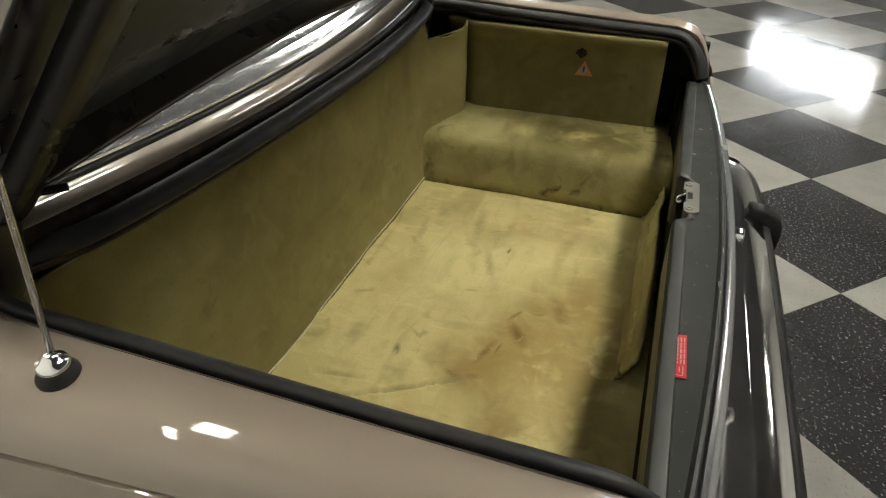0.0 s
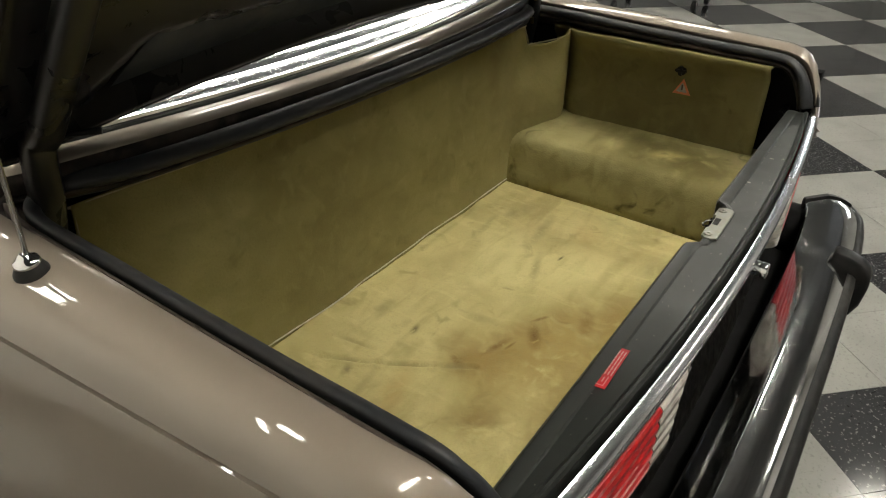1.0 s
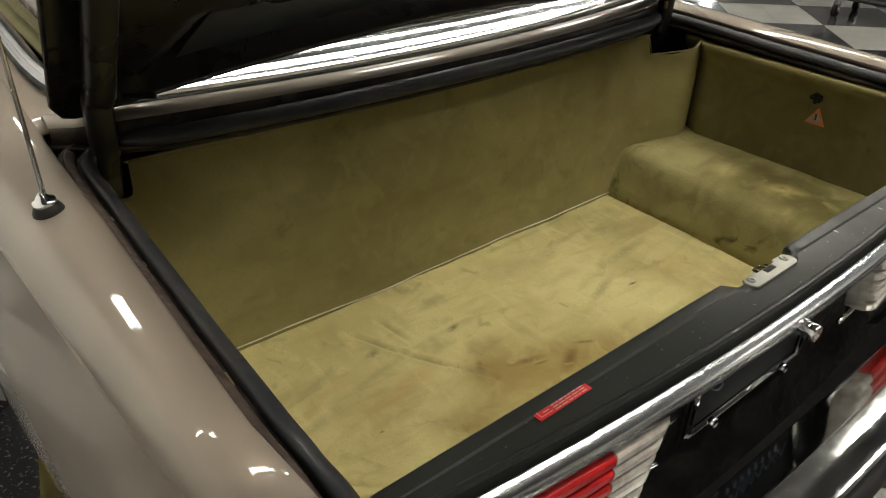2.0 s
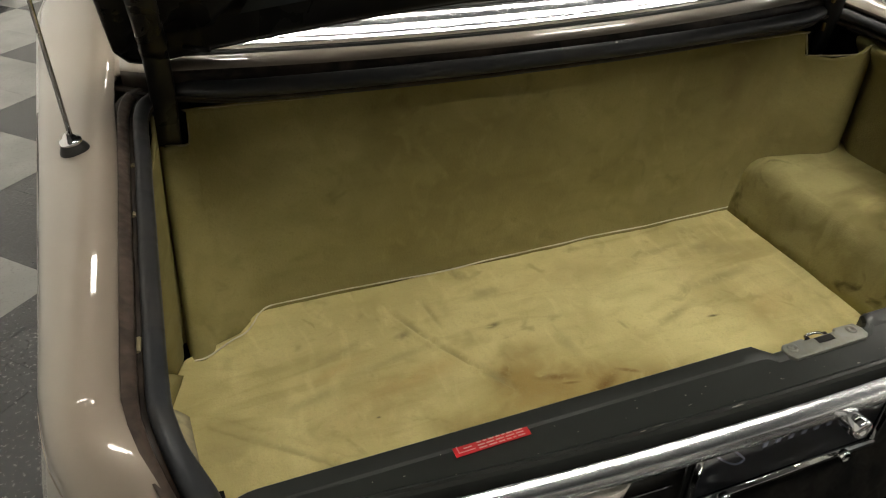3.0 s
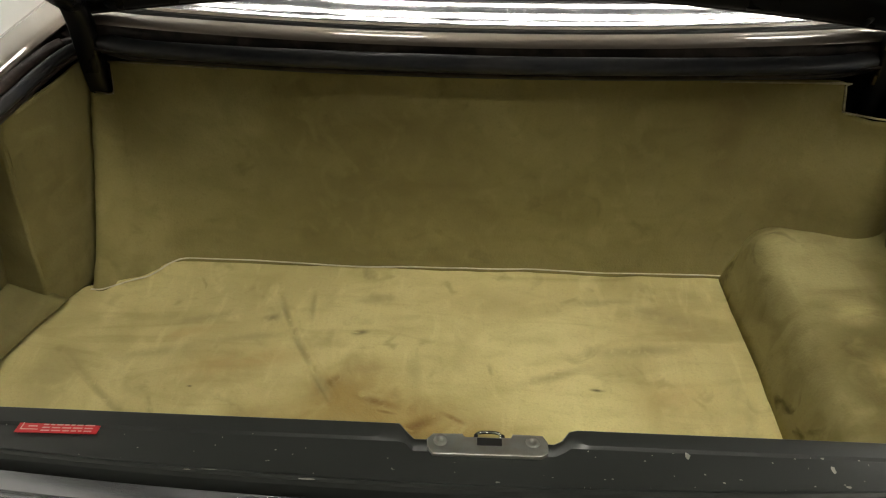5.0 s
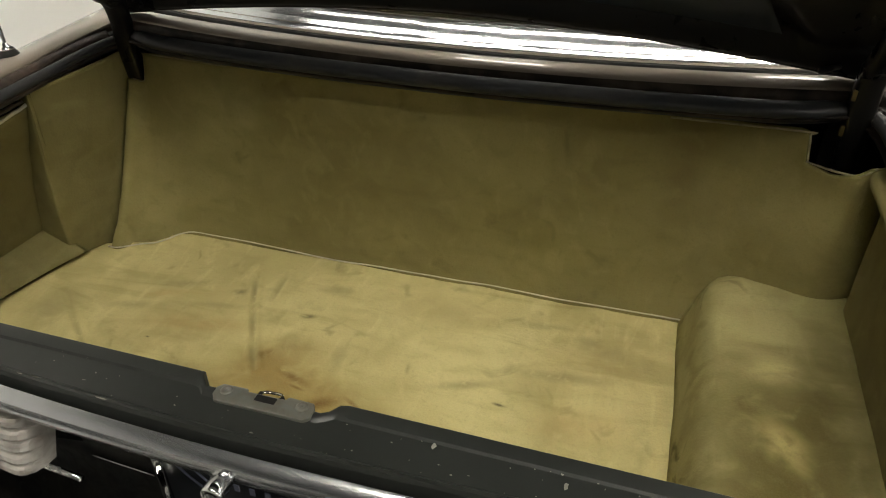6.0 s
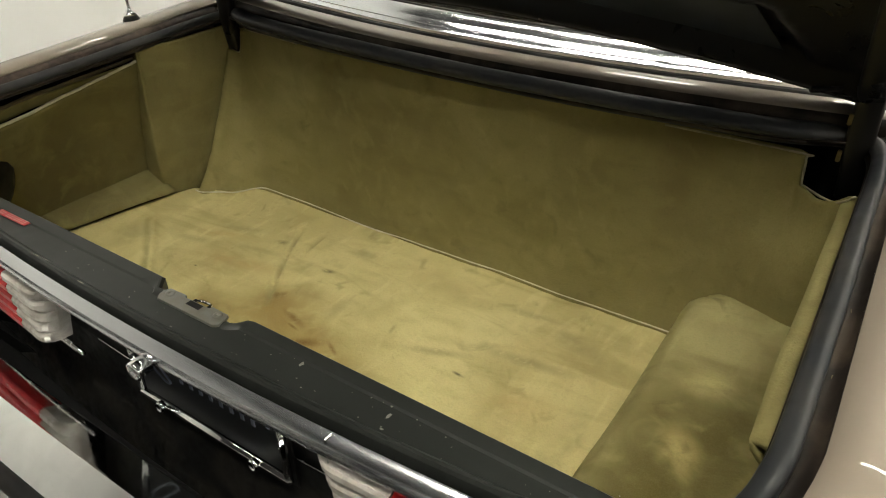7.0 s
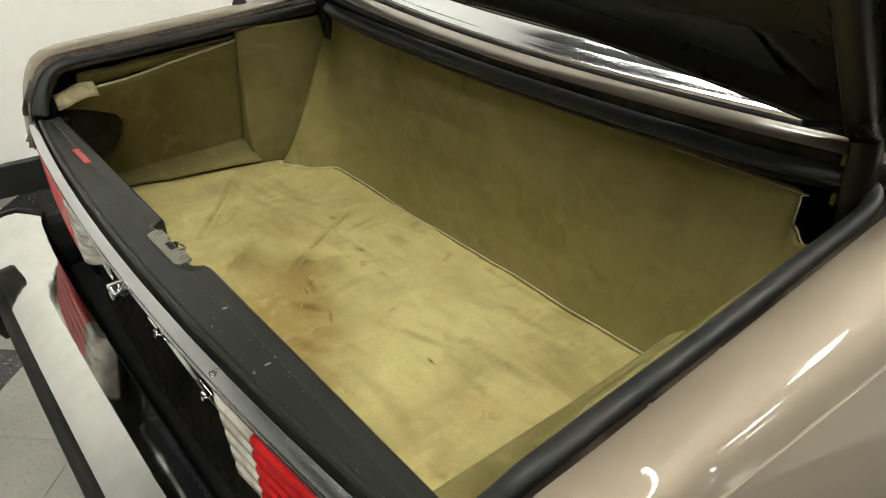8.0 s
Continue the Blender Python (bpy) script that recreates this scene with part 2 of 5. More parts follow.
M_LID = material("lid_underside_paint", (0.0115, 0.0112, 0.0110), 0.31, 0.0, 0.25, vary=0.4, scale=6, tint=(0.014, 0.013, 0.012), rough_vary=0.05)
# slate tone that paints the reflection seen in the lid's pocket
M_POCKET_SHEEN = material("pocket_sheen_grey", (0.046, 0.051, 0.056), 0.42, 0.0, 0.3, vary=0.25, scale=9, rough_vary=0.08)
M_VOID = material("bare_inner_metal", (0.008, 0.008, 0.008), 0.8, 0.0, 0.05, vary=0.3, scale=12)
M_FILLER = material("gap_black", (0.006, 0.006, 0.006), 0.75, 0.0, 0.1, vary=0.3, scale=14)
M_RUBBER = material("weather_rubber", (0.010, 0.010, 0.0105), 0.47, 0.0, 0.17, vary=0.5, scale=12, tint=(0.026, 0.024, 0.022), rough_vary=0.07)
M_SEAL = material("seal_rubber", (0.021, 0.0225, 0.025), 0.50, 0.0, 0.28, vary=0.5, scale=14, tint=(0.036, 0.034, 0.032), rough_vary=0.08)
M_WORN_LIP = material("worn_lip_paint", (0.034, 0.025, 0.020), 0.5, 0.0, 0.3, vary=0.4, scale=40, tint=(0.085, 0.062, 0.048), rough_vary=0.1)
M_CHROME = material("chrome", (0.85, 0.85, 0.84), 0.09, 1.0, vary=0.06, scale=10, rough_vary=0.03)
M_BUMPER = material("bumper_chrome", (0.87, 0.87, 0.86), 0.085, 1.0, vary=0.08, scale=22, rough_vary=0.04, bump=0.05, bump_scale=13)
M_WORN_CHROME = material("worn_chrome", (0.72, 0.72, 0.7), 0.24, 1.0, vary=0.12, scale=30, rough_vary=0.05)
M_BRUSHED = material("brushed_bright_metal", (0.72, 0.73, 0.76), 0.22, 1.0, vary=0.05, scale=9, fine=0.05, fine_scale=500)
M_TRIM = material("bright_trim", (0.86, 0.88, 0.92), 0.13, 1.0)
M_ZINC = material("zinc_plate", (0.25, 0.255, 0.23), 0.34, 0.65, vary=0.3, scale=40, tint=(0.22, 0.20, 0.16), rough_vary=0.06)
M_DARK_STEEL = material("dark_steel", (0.05, 0.04, 0.03), 0.45, 0.7, vary=0.5, scale=80)
M_RED_LENS = material("red_lens", (0.48, 0.008, 0.010), 0.34, 0.0, 0.25, vary=0.3, scale=40)
M_CLEAR_LENS = material("clear_lens", (0.52, 0.49, 0.45), 0.22, 0.0, 0.5, vary=0.35, scale=30, tint=(0.30, 0.27, 0.24))
M_RED_STICKER = material("red_sticker", (0.46, 0.016, 0.022), 0.35, vary=0.15, scale=60)
M_STICKER_INK = material("pale_ink", (0.56, 0.33, 0.30), 0.5)
M_ORANGE = material("orange_sticker", (0.72, 0.20, 0.08), 0.5, vary=0.2, scale=80)
M_INK = material("dark_ink", (0.06, 0.03, 0.02), 0.6)
M_PLATE = material("plate_black", (0.006, 0.007, 0.010), 0.3, 0.0, 0.22, vary=0.3, scale=30)
M_PLATE_INK = material("plate_silver_ink", (0.2, 0.22, 0.3), 0.35, 0.4)
M_BRASS = material("brass_bush", (0.34, 0.26, 0.11), 0.35, 0.9, vary=0.3, scale=90)
M_WHITE_WALL = material("white_wall_paint", (0.91, 0.91, 0.89), 0.6, vary=0.04, scale=1.2, bump=0.1, bump_scale=120)
M_GREY_WALL = material("grey_wall_paint", (0.62, 0.615, 0.60), 0.6, vary=0.15, scale=0.7, bump=0.1, bump_scale=120)
M_CEILING = material("ceiling_paint", (0.10, 0.10, 0.105), 0.8, vary=0.3, scale=2.0, bump=0.2, bump_scale=60)
M_CART = material("cart_enamel", (0.06, 0.065, 0.075), 0.35, vary=0.3, scale=6)
M_BASEBOARD = material("black_baseboard", (0.012, 0.012, 0.013), 0.4, vary=0.3, scale=4)
M_GLASS = glassy("window_glass", (0.75, 0.8, 0.7))
M_INTERIOR = material("tan_interior", (0.4, 0.37, 0.18), 0.7, vary=0.2, scale=6)
M_TUBE = glowing("lamp_diffuser", (1.0, 0.95, 0.83), LAMP)
M_SKYLIGHT = glowing("window_daylight", (0.95, 0.98, 1.0), WINDOW_GLOW)
M_FIXTURE = material("white_enamel", (0.75, 0.75, 0.73), 0.4)


def vinyl(name, color, fleck, flecks):
    m = bpy.data.materials.new(name)
    m.use_nodes = True
    nt = m.node_tree
    bsdf = nt.nodes["Principled BSDF"]
    co = nt.nodes.new("ShaderNodeNewGeometry")
    base, prev = color, None

    def layer(prev, other, scale, lo, hi, top, kind="ShaderNodeTexNoise", source=None):
        n = nt.nodes.new(kind)
        n.inputs["Scale"].default_value = scale
        nt.links.new(co.outputs["Position"], n.inputs["Vector"])
        r = nt.nodes.new("ShaderNodeMapRange")
        r.inputs[1].default_value, r.inputs[2].default_value, r.inputs[3].default_value, r.inputs[4].default_value = lo, hi, 0.0, top
        nt.links.new(n.outputs[source or "Fac"], r.inputs[0])
        x = nt.nodes.new("ShaderNodeMix")
        x.data_type = "RGBA"
        nt.links.new(r.outputs[0], x.inputs[0])
        if prev is None:
            x.inputs[6].default_value = (*base, 1)
        else:
            nt.links.new(prev, x.inputs[6])
        x.inputs[7].default_value = (*other, 1)
        return x.outputs[2]

    c = layer(None, tuple(v * 0.75 for v in color), 5.0, 0.4, 0.7, 0.6)
    c = layer(c, fleck, 105.0, 0.61, 0.67, flecks)
    c = layer(c, tuple(v * 0.6 for v in color), 90.0, 0.6, 0.7, 0.5)
    info = nt.nodes.new("ShaderNodeObjectInfo")
    x = nt.nodes.new("ShaderNodeMix")
    x.data_type, x.blend_type = "RGBA", "MULTIPLY"
    r = nt.nodes.new("ShaderNodeMapRange")
    r.inputs[3].default_value, r.inputs[4].default_value = 0.0, 0.16
    nt.links.new(info.outputs["Random"], r.inputs[0])
    nt.links.new(r.outputs[0], x.inputs[0])
    nt.links.new(c, x.inputs[6])
    x.inputs[7].default_value = (0.3, 0.3, 0.3, 1)
    nt.links.new(x.outputs[2], bsdf.inputs["Base Color"])
    n = nt.nodes.new("ShaderNodeTexNoise")
    n.inputs["Scale"].default_value, n.inputs["Detail"].default_value = 3.0, 6.0
    nt.links.new(co.outputs["Position"], n.inputs["Vector"])
    r = nt.nodes.new("ShaderNodeMapRange")
    r.inputs[1].default_value, r.inputs[2].default_value, r.inputs[3].default_value, r.inputs[4].default_value = 0.3, 0.7, 0.07, 0.17
    nt.links.new(n.outputs["Fac"], r.inputs[0])
    nt.links.new(r.outputs[0], bsdf.inputs["Roughness"])
    bsdf.inputs["Specular IOR Level"].default_value = 0.6
    b = nt.nodes.new("ShaderNodeBump")
    b.inputs["Strength"].default_value, b.inputs["Distance"].default_value = 0.05, 0.001
    nt.links.new(n.outputs["Fac"], b.inputs["Height"])
    nt.links.new(b.outputs[0], bsdf.inputs["Normal"])
    return m


M_TILE_DARK = vinyl("dark_vinyl", (0.032, 0.032, 0.034), (0.27, 0.27, 0.26), 0.6)
M_TILE_LIGHT = vinyl("light_vinyl", (0.29, 0.286, 0.268), (0.17, 0.17, 0.16), 0.35)
M_SUBFLOOR = material("dark_joint", (0.02, 0.02, 0.02), 0.9, vary=0.3, scale=20)


# ---------------------------------------------------------------- mesh helpers
def part(name, bm, mat, parent=None, label="", smooth=True, thick=0.0, bevel=0.0, offset=-1.0, sharp=0.0):
    if sharp:
        bm.normal_update()
        for e in bm.edges:
            if len(e.link_faces) == 2 and e.calc_face_angle(0.0) > radians(sharp):
                e.smooth = False
    me = bpy.data.meshes.new(name)
    bm.normal_update()
    bm.to_mesh(me)
    bm.free()
    me.materials.append(mat)
    for p in me.polygons:
        p.use_smooth = smooth
    ob = new(name, me)
    if parent:
        ob.parent = parent
    if label:
        tagged(ob, label)
    if thick:
        s = ob.modifiers.new("thickness", "SOLIDIFY")
        s.thickness, s.offset = thick, offset
    if bevel:
        b = ob.modifiers.new("edge", "BEVEL")
        b.width, b.segments, b.limit_method = bevel, 2, "ANGLE"
        if smooth:
            for p in me.polygons:
                p.use_smooth = True
            e = ob.modifiers.new("shade", "WEIGHTED_NORMAL")
            e.keep_sharp = True
    return ob


def sheet(fn, nu, nv, flip=False):
    bm = bmesh.new()
    rows = [[bm.verts.new(fn(i / nu, j / nv)) for j in range(nv + 1)] for i in range(nu + 1)]
    for i in range(nu):
        for j in range(nv):
            q = [rows[i][j], rows[i + 1][j], rows[i + 1][j + 1], rows[i][j + 1]]
            try:
                bm.faces.new(q[::-1] if flip else q)
            except ValueError:
                pass
    return bm


def box(lo, hi, bm=None, bevel=0.0, m=None):
    fresh = bmesh.new()
    bmesh.ops.create_cube(fresh, size=1)
    for v in fresh.verts:
        v.co = Vector([(a + b) / 2 + c * (b - a) for a, b, c in zip(lo, hi, v.co)])
    if bevel:
        bmesh.ops.bevel(fresh, geom=fresh.edges[:], offset=bevel, segments=2, affect="EDGES")
    if m:
        bmesh.ops.transform(fresh, matrix=m, verts=fresh.verts)
    return joined(bm, fresh)


def joined(bm, fresh):
    if bm is None:
        return fresh
    me = bpy.data.meshes.new("scratch")
    fresh.to_mesh(me)
    fresh.free()
    bm.from_mesh(me)
    bpy.data.meshes.remove(me)
    return bm


def rod(a, b, r, seg=16, r2=None, bm=None, cap=True):
    a, b = Vector(a), Vector(b)
    fresh = bmesh.new()
    bmesh.ops.create_cone(fresh, cap_ends=cap, segments=seg, radius1=r, radius2=r if r2 is None else r2, depth=(b - a).length)
    m = Matrix.Translation((a + b) / 2) @ (b - a).to_track_quat("Z", "Y").to_matrix().to_4x4()
    bmesh.ops.transform(fresh, matrix=m, verts=fresh.verts)
    return joined(bm, fresh)


def curved(pts, n=8, closed=False):
    """Points along a smooth line through pts."""
    P = [Vector(p) for p in pts]
    out = []
    k = len(P)
    for i in range(k if closed else k - 1):
        p0 = P[(i - 1) % k] if closed or i else P[0] * 2 - P[1]
        p1, p2 = P[i], P[(i + 1) % k]
        p3 = P[(i + 2) % k] if closed or i + 2 < k else P[-1] * 2 - P[-2]
        for s in range(n):
            t = s / n
            out.append(0.5 * (2 * p1 + (p2 - p0) * t + (2 * p0 - 5 * p1 + 4 * p2 - p3) * t * t + (3 * p1 - p0 - 3 * p2 + p3) * t ** 3))
    if not closed:
        out.append(P[-1])
    return out


def swept(path, profile, up=(0, 0, 1), closed_profile=True, cap=True, bm=None):
    """A profile of (sideways, up) offsets carried along a path; sideways is to the right of travel."""
    bm = bm or bmesh.new()
    rings = []
    up = Vector(up)
    for i, p in enumerate(path):
        d = (path[min(i + 1, len(path) - 1)] - path[max(i - 1, 0)]).normalized()
        side = d.cross(up)
        side = side.normalized() if side.length > 1e-5 else Vector((1, 0, 0))
        u = side.cross(d).normalized()
        rings.append([bm.verts.new(p + side * a + u * b) for a, b in profile])
    n = len(profile)
    for r0, r1 in zip(rings[:-1], rings[1:]):
        for j in range(n if closed_profile else n - 1):
            k = (j + 1) % n
            bm.faces.new((r0[j], r0[k], r1[k], r1[j]))
    if cap and closed_profile:
        bm.faces.new(rings[0][::-1])
        bm.faces.new(rings[-1])
    return bm


def ring(r, seg=10, squash=1.0):
    return [(r * math.cos(2 * math.pi * i / seg), r * squash * math.sin(2 * math.pi * i / seg)) for i in range(seg)]


def lathe(profile, at, axis=(0, 0, 1), seg=24, bm=None):
    """profile: (radius, height) pairs turned round an axis through at."""
    fresh = bmesh.new()
    rows = [[fresh.verts.new((r * math.cos(2 * math.pi * i / seg), r * math.sin(2 * math.pi * i / seg), h)) for i in range(seg)] for r, h in profile]
    for a, b in zip(rows[:-1], rows[1:]):
        for i in range(seg):
            k = (i + 1) % seg
            fresh.faces.new((a[i], a[k], b[k], b[i]))
    fresh.faces.new(rows[0][::-1])
    fresh.faces.new(rows[-1])
    m = Matrix.Translation(at) @ Vector(axis).to_track_quat("Z", "Y").to_matrix().to_4x4()
    bmesh.ops.transform(fresh, matrix=m, verts=fresh.verts)
    return joined(bm, fresh)


def smooth01(t):
    t = min(1.0, max(0.0, t))
    return t * t * (3 - 2 * t)


def lerp_table(table, x):
    if x <= table[0][0]:
        return table[0][1]
    for (a, fa), (b, fb) in zip(table[:-1], table[1:]):
        if x <= b:
            return fa + (fb - fa) * (x - a) / (b - a)
    return table[-1][1]


def ripple(x, y, z, s, a):
    return a * noise.noise(Vector((x * s, y * s, z * s)))


# ---------------------------------------------------------------- the room
WALL_X0, WALL_X1 = -2.11, -1.80   # left wall at y = -0.6 and y = 2.7


def wall_x(y):
    return WALL_X0 + (WALL_X1 - WALL_X0) * (y + 0.6) / 3.3


CEIL = 3.3


def wall_between(name, a, b, mat, label, z1=CEIL, t=0.15):
    a, b = Vector((*a, 0)), Vector((*b, 0))
    d = (b - a).normalized()
    n = Vector((-d.y, d.x, 0)) * t
    bm = bmesh.new()
    lo = [bm.verts.new(p) for p in (a, b, b + n, a + n)]
    hi = [bm.verts.new(p + Vector((0, 0, z1))) for p in (a, b, b + n, a + n)]
    bm.faces.new(lo[::-1]); bm.faces.new(hi)
    for i in range(4):
        k = (i + 1) % 4
        bm.faces.new((lo[i], lo[k], hi[k], hi[i]))
    bmesh.ops.recalc_face_normals(bm, faces=bm.faces)
    return tagged(part(name, bm, mat, None, "", False), label, "wall", kind="structure")


left_a, left_b = (wall_x(-7.0), -7.0), (wall_x(9.0), 9.0)
wall_between("wall_left", left_b, left_a, M_WHITE_WALL, "plain white painted showroom wall", t=-0.15)
wall_between("wall_back", left_a, (9.0, -7.0), M_GREY_WALL, "grey painted wall at the back of the showroom", t=-0.15)
wall_between("wall_front", (12.0, 9.0), left_b, M_GREY_WALL, "grey painted wall beyond the car's front", t=-0.15)
wall_between("wall_right_far", (13.5, 0.2), (12.0, 9.0), M_GREY_WALL, "grey painted far side wall", t=-0.15)
wall_between("wall_right_near", (9.0, -7.0), (7.3, -4.9), M_GREY_WALL, "grey painted side wall", t=-0.15)

# the slanting wall with a strip of shop window
WA, WB = Vector((7.3, -4.9, 0)), Vector((13.5, 0.2, 0))
wdir = (WB - WA).normalized()
wlen = (WB - WA).length
W0, W1, WZ0, WZ1 = 2.75, 5.0, 1.60, 2.06
slant = Matrix.Translation(WA) @ Matrix(((wdir.x, wdir.y, 0, 0), (wdir.y, -wdir.x, 0, 0), (0, 0, 1, 0), (0, 0, 0, 1)))
bm = box((0, 0, 0), (W0, 0.15, CEIL))
box((W1, 0, 0), (wlen, 0.15, CEIL), bm)
box((W0, 0, 0), (W1, 0.15, WZ0), bm)
box((W0, 0, WZ1), (W1, 0.15, CEIL), bm)
bmesh.ops.transform(bm, matrix=slant, verts=bm.verts)
bmesh.ops.recalc_face_normals(bm, faces=bm.faces)
tagged(part("wall_slanting", bm, M_GREY_WALL, None, "", False), "grey slanting wall with a low bright window", "wall", kind="structure")
bm = box((W0, 0.09, WZ0), (W1, 0.12, WZ1))
bmesh.ops.transform(bm, matrix=slant, verts=bm.verts)
tagged(part("window_1", bm, M_SKYLIGHT, None, "", False), "bright strip window with white daylight", "window", kind="structure")

bm = box((-4.0, -8.0, CEIL), (15.0, 10.0, CEIL + 0.1))
tagged(part("ceiling", bm, M_CEILING, None, "", False), "dark painted ceiling over the showroom", "ceiling", kind="structure")

bm = bmesh.new()
a, b = Vector((wall_x(-7.0), -7.0, 0)), Vector((wall_x(9.0), 9.0, 0))
path = [a.lerp(b, i / 8) for i in range(9)]
swept(path, [(0.002, 0.0), (0.016, 0.0), (0.016, 0.125), (0.011, 0.135), (0.002, 0.135)], bm=bm)
bmesh.ops.recalc_face_normals(bm, faces=bm.faces)
tagged(part("baseboard", bm, M_BASEBOARD, None, "", False), "black baseboard along the white wall", "baseboard", kind="structure")

hold = tagged(new("wall_bracket"), "small rusty bracket low on the white wall", "bracket")
hold.matrix_basis = pose(wall_x(2.50) + 0.002, 2.50, 0.19, 0, 0, radians(-5.4))
part("bracket_plate", box((0.0, -0.028, -0.035), (0.008, 0.028, 0.035), None, 0.003), M_DARK_STEEL, hold, "dark rusty plate")
part("bracket_pin", rod((0.006, 0.0, 0.008), (0.045, 0.0, 0.016), 0.009, 12), M_DARK_STEEL, hold, "short pin")


def ceiling_fixture(name):
    e = tagged(new(name), "white ceiling light with a glowing diffuser", "ceiling light", "ceiling lights")
    bm = box((-0.34, -0.25, 0.0), (0.34, 0.25, 0.07), None, 0.006)
    part("housing", bm, M_FIXTURE, e, "white enamelled housing", False)
    part("diffuser", box((-0.30, -0.21, -0.012), (0.30, 0.21, -0.002)), M_TUBE, e, "glowing diffuser", False)
    return e


# the narrow one at (-1.25, 0.90) is added only to brighten the window chrome
LIGHTS = [(0.05, -1.42, 1.1, 0.85), (0.79, -1.42, 1.1, 0.85), (1.52, -1.42, 0.6, 0.7), (-1.25, 0.90, 1.0, 0.13), (-0.50, 0.74, 0.78, 0.42), (0.27, 0.8, 1.12, 0.32), (0.99, 0.8, 1.12, 0.32), (1.71, 0.8, 1.12, 0.32), (2.43, 0.8, 1.12, 0.32), (3.15, 0.8, 1.12, 0.32), (3.87, 0.6, 1.12, 0.55), (4.6, 0.55, 1.12, 0.6), (3.68, -1.62, 1.0, 1.0), (-0.6, 2.45, 0.85, 0.85), (1.0, 3.9, 1.6, 1.6), (5.9, -5.2, 1.2, 1.2), (2.0, 2.4, 1.0, 1.0), (4.4, 3.0, 1.0, 1.0), (4.2, 5.6, 1.0, 1.0), (0.6, 5.6, 1.0, 1.0), (7.5, 5.2, 1.0, 1.0)]
first = ceiling_fixture("ceiling_light")
for i, (x, y, long, wide) in enumerate(LIGHTS):
    at = pose(x, y, CEIL - 0.072) @ Matrix.Diagonal((long, wide, 1.0, 1.0))
    if i == 0:
        first.matrix_basis = at
    else:
        copy_thing(first, at)

bm = box((12.27, 7.06, 1.5), (12.33, 7.24, 3.0))
tagged(part("window_2", bm, M_SKYLIGHT, None, "", False), "tall narrow bright window", "window", kind="structure")


def equipment_cart():
    cart = tagged(new("equipment_cart"), "dark grey equipment cart on chrome castors", "cart")
    cart.matrix_basis = pose(4.83, 0.74, 0.0)
    part("cart_body", box((0.0, 0.0, 0.15), (0.44, 0.80, 0.82), None, 0.02), M_CART, cart, "dark grey cart body")
    part("cart_rail", box((-0.02, -0.02, 0.14), (0.46, 0.82, 0.17), None, 0.008), M_BLACK, cart, "black lower rail")
    for x in (0.04, 0.38):
        for y in (0.06, 0.72):
            castor = part("castor", rod((x, y - 0.014, 0.045), (x, y + 0.014, 0.045), 0.045, 20), M_RUBBER, cart, "black castor wheel")
            fork = box((x - 0.02, y - 0.024, 0.04), (x + 0.02, y - 0.018, 0.14), None, 0.002)
            box((x - 0.02, y + 0.018, 0.04), (x + 0.02, y + 0.024, 0.14), fork, 0.002)
            box((x - 0.026, y - 0.026, 0.128), (x + 0.026, y + 0.026, 0.14), fork, 0.002)
            part("castor_fork", fork, M_WORN_CHROME, castor, "chrome castor fork", False)
    return cart


equipment_cart()

# ---------------------------------------------------------------- the car
car = tagged(new("car"), "champagne classic convertible with hardtop and its boot standing open", "car")
car.location = (0, 0, 0)


def ztop(y):
    """Height of the wings' inner edge along the boot."""
    return 0.886 + 0.04 * (min(y, 0.6) + 0.5) - 0.02 * max(0.0, min(y, 2.0) - 0.6)


WING = [(0.6415, -0.012), (0.643, -0.002), (0.653, 0.004), (0.672, 0.0075), (0.690, 0.007), (0.705, 0.0), (0.716, -0.012), (0.7235, -0.030), (0.7275, -0.050), (0.7290, -0.0575),
        (0.7262, -0.0588), (0.7262, -0.0608), (0.7305, -0.0622), (0.7370, -0.085), (0.746, -0.12), (0.759, -0.18), (0.770, -0.25), (0.775, -0.32), (0.772, -0.40), (0.760, -0.50), (0.735, -0.60)]
INNER_LEFT = [(0.6525, -0.0040), (0.6532, -0.0005), (0.6575, 0.0035)]
INNER_RIGHT = [(0.6490, -0.0075), (0.6497, -0.0015), (0.6555, 0.0035)]
REAR_DROP = [(-0.662, 0.150), (-0.660, 0.128), (-0.655, 0.106), (-0.648, 0.082), (-0.638, 0.055), (-0.625, 0.030), (-0.610, 0.013), (-0.590, 0.004), (-0.565, 0.0)]
REAR_TUCK = [(-0.662, 0.058), (-0.655, 0.042), (-0.640, 0.026), (-0.620, 0.015), (-0.590, 0.006), (-0.54, 0.0)]
WING_YS = [-0.662, -0.660, -0.655, -0.648, -0.638, -0.625, -0.610, -0.590, -0.565, -0.53, -0.48, -0.42, -0.36, -0.3, -0.24, -0.18, -0.12, -0.06, 0.0, 0.03, 0.045, 0.06, 0.075, 0.12, 0.2, 0.3, 0.45, 0.6, 0.8, 1.0, 1.3, 1.7]


def crease_at(y):
    """Place of the fine groove along the wing: outward, up."""
    k = max(-0.62, min(y, 0.45))
    return 0.7612 + 0.0788 * k, 0.8727 + 0.031 * k


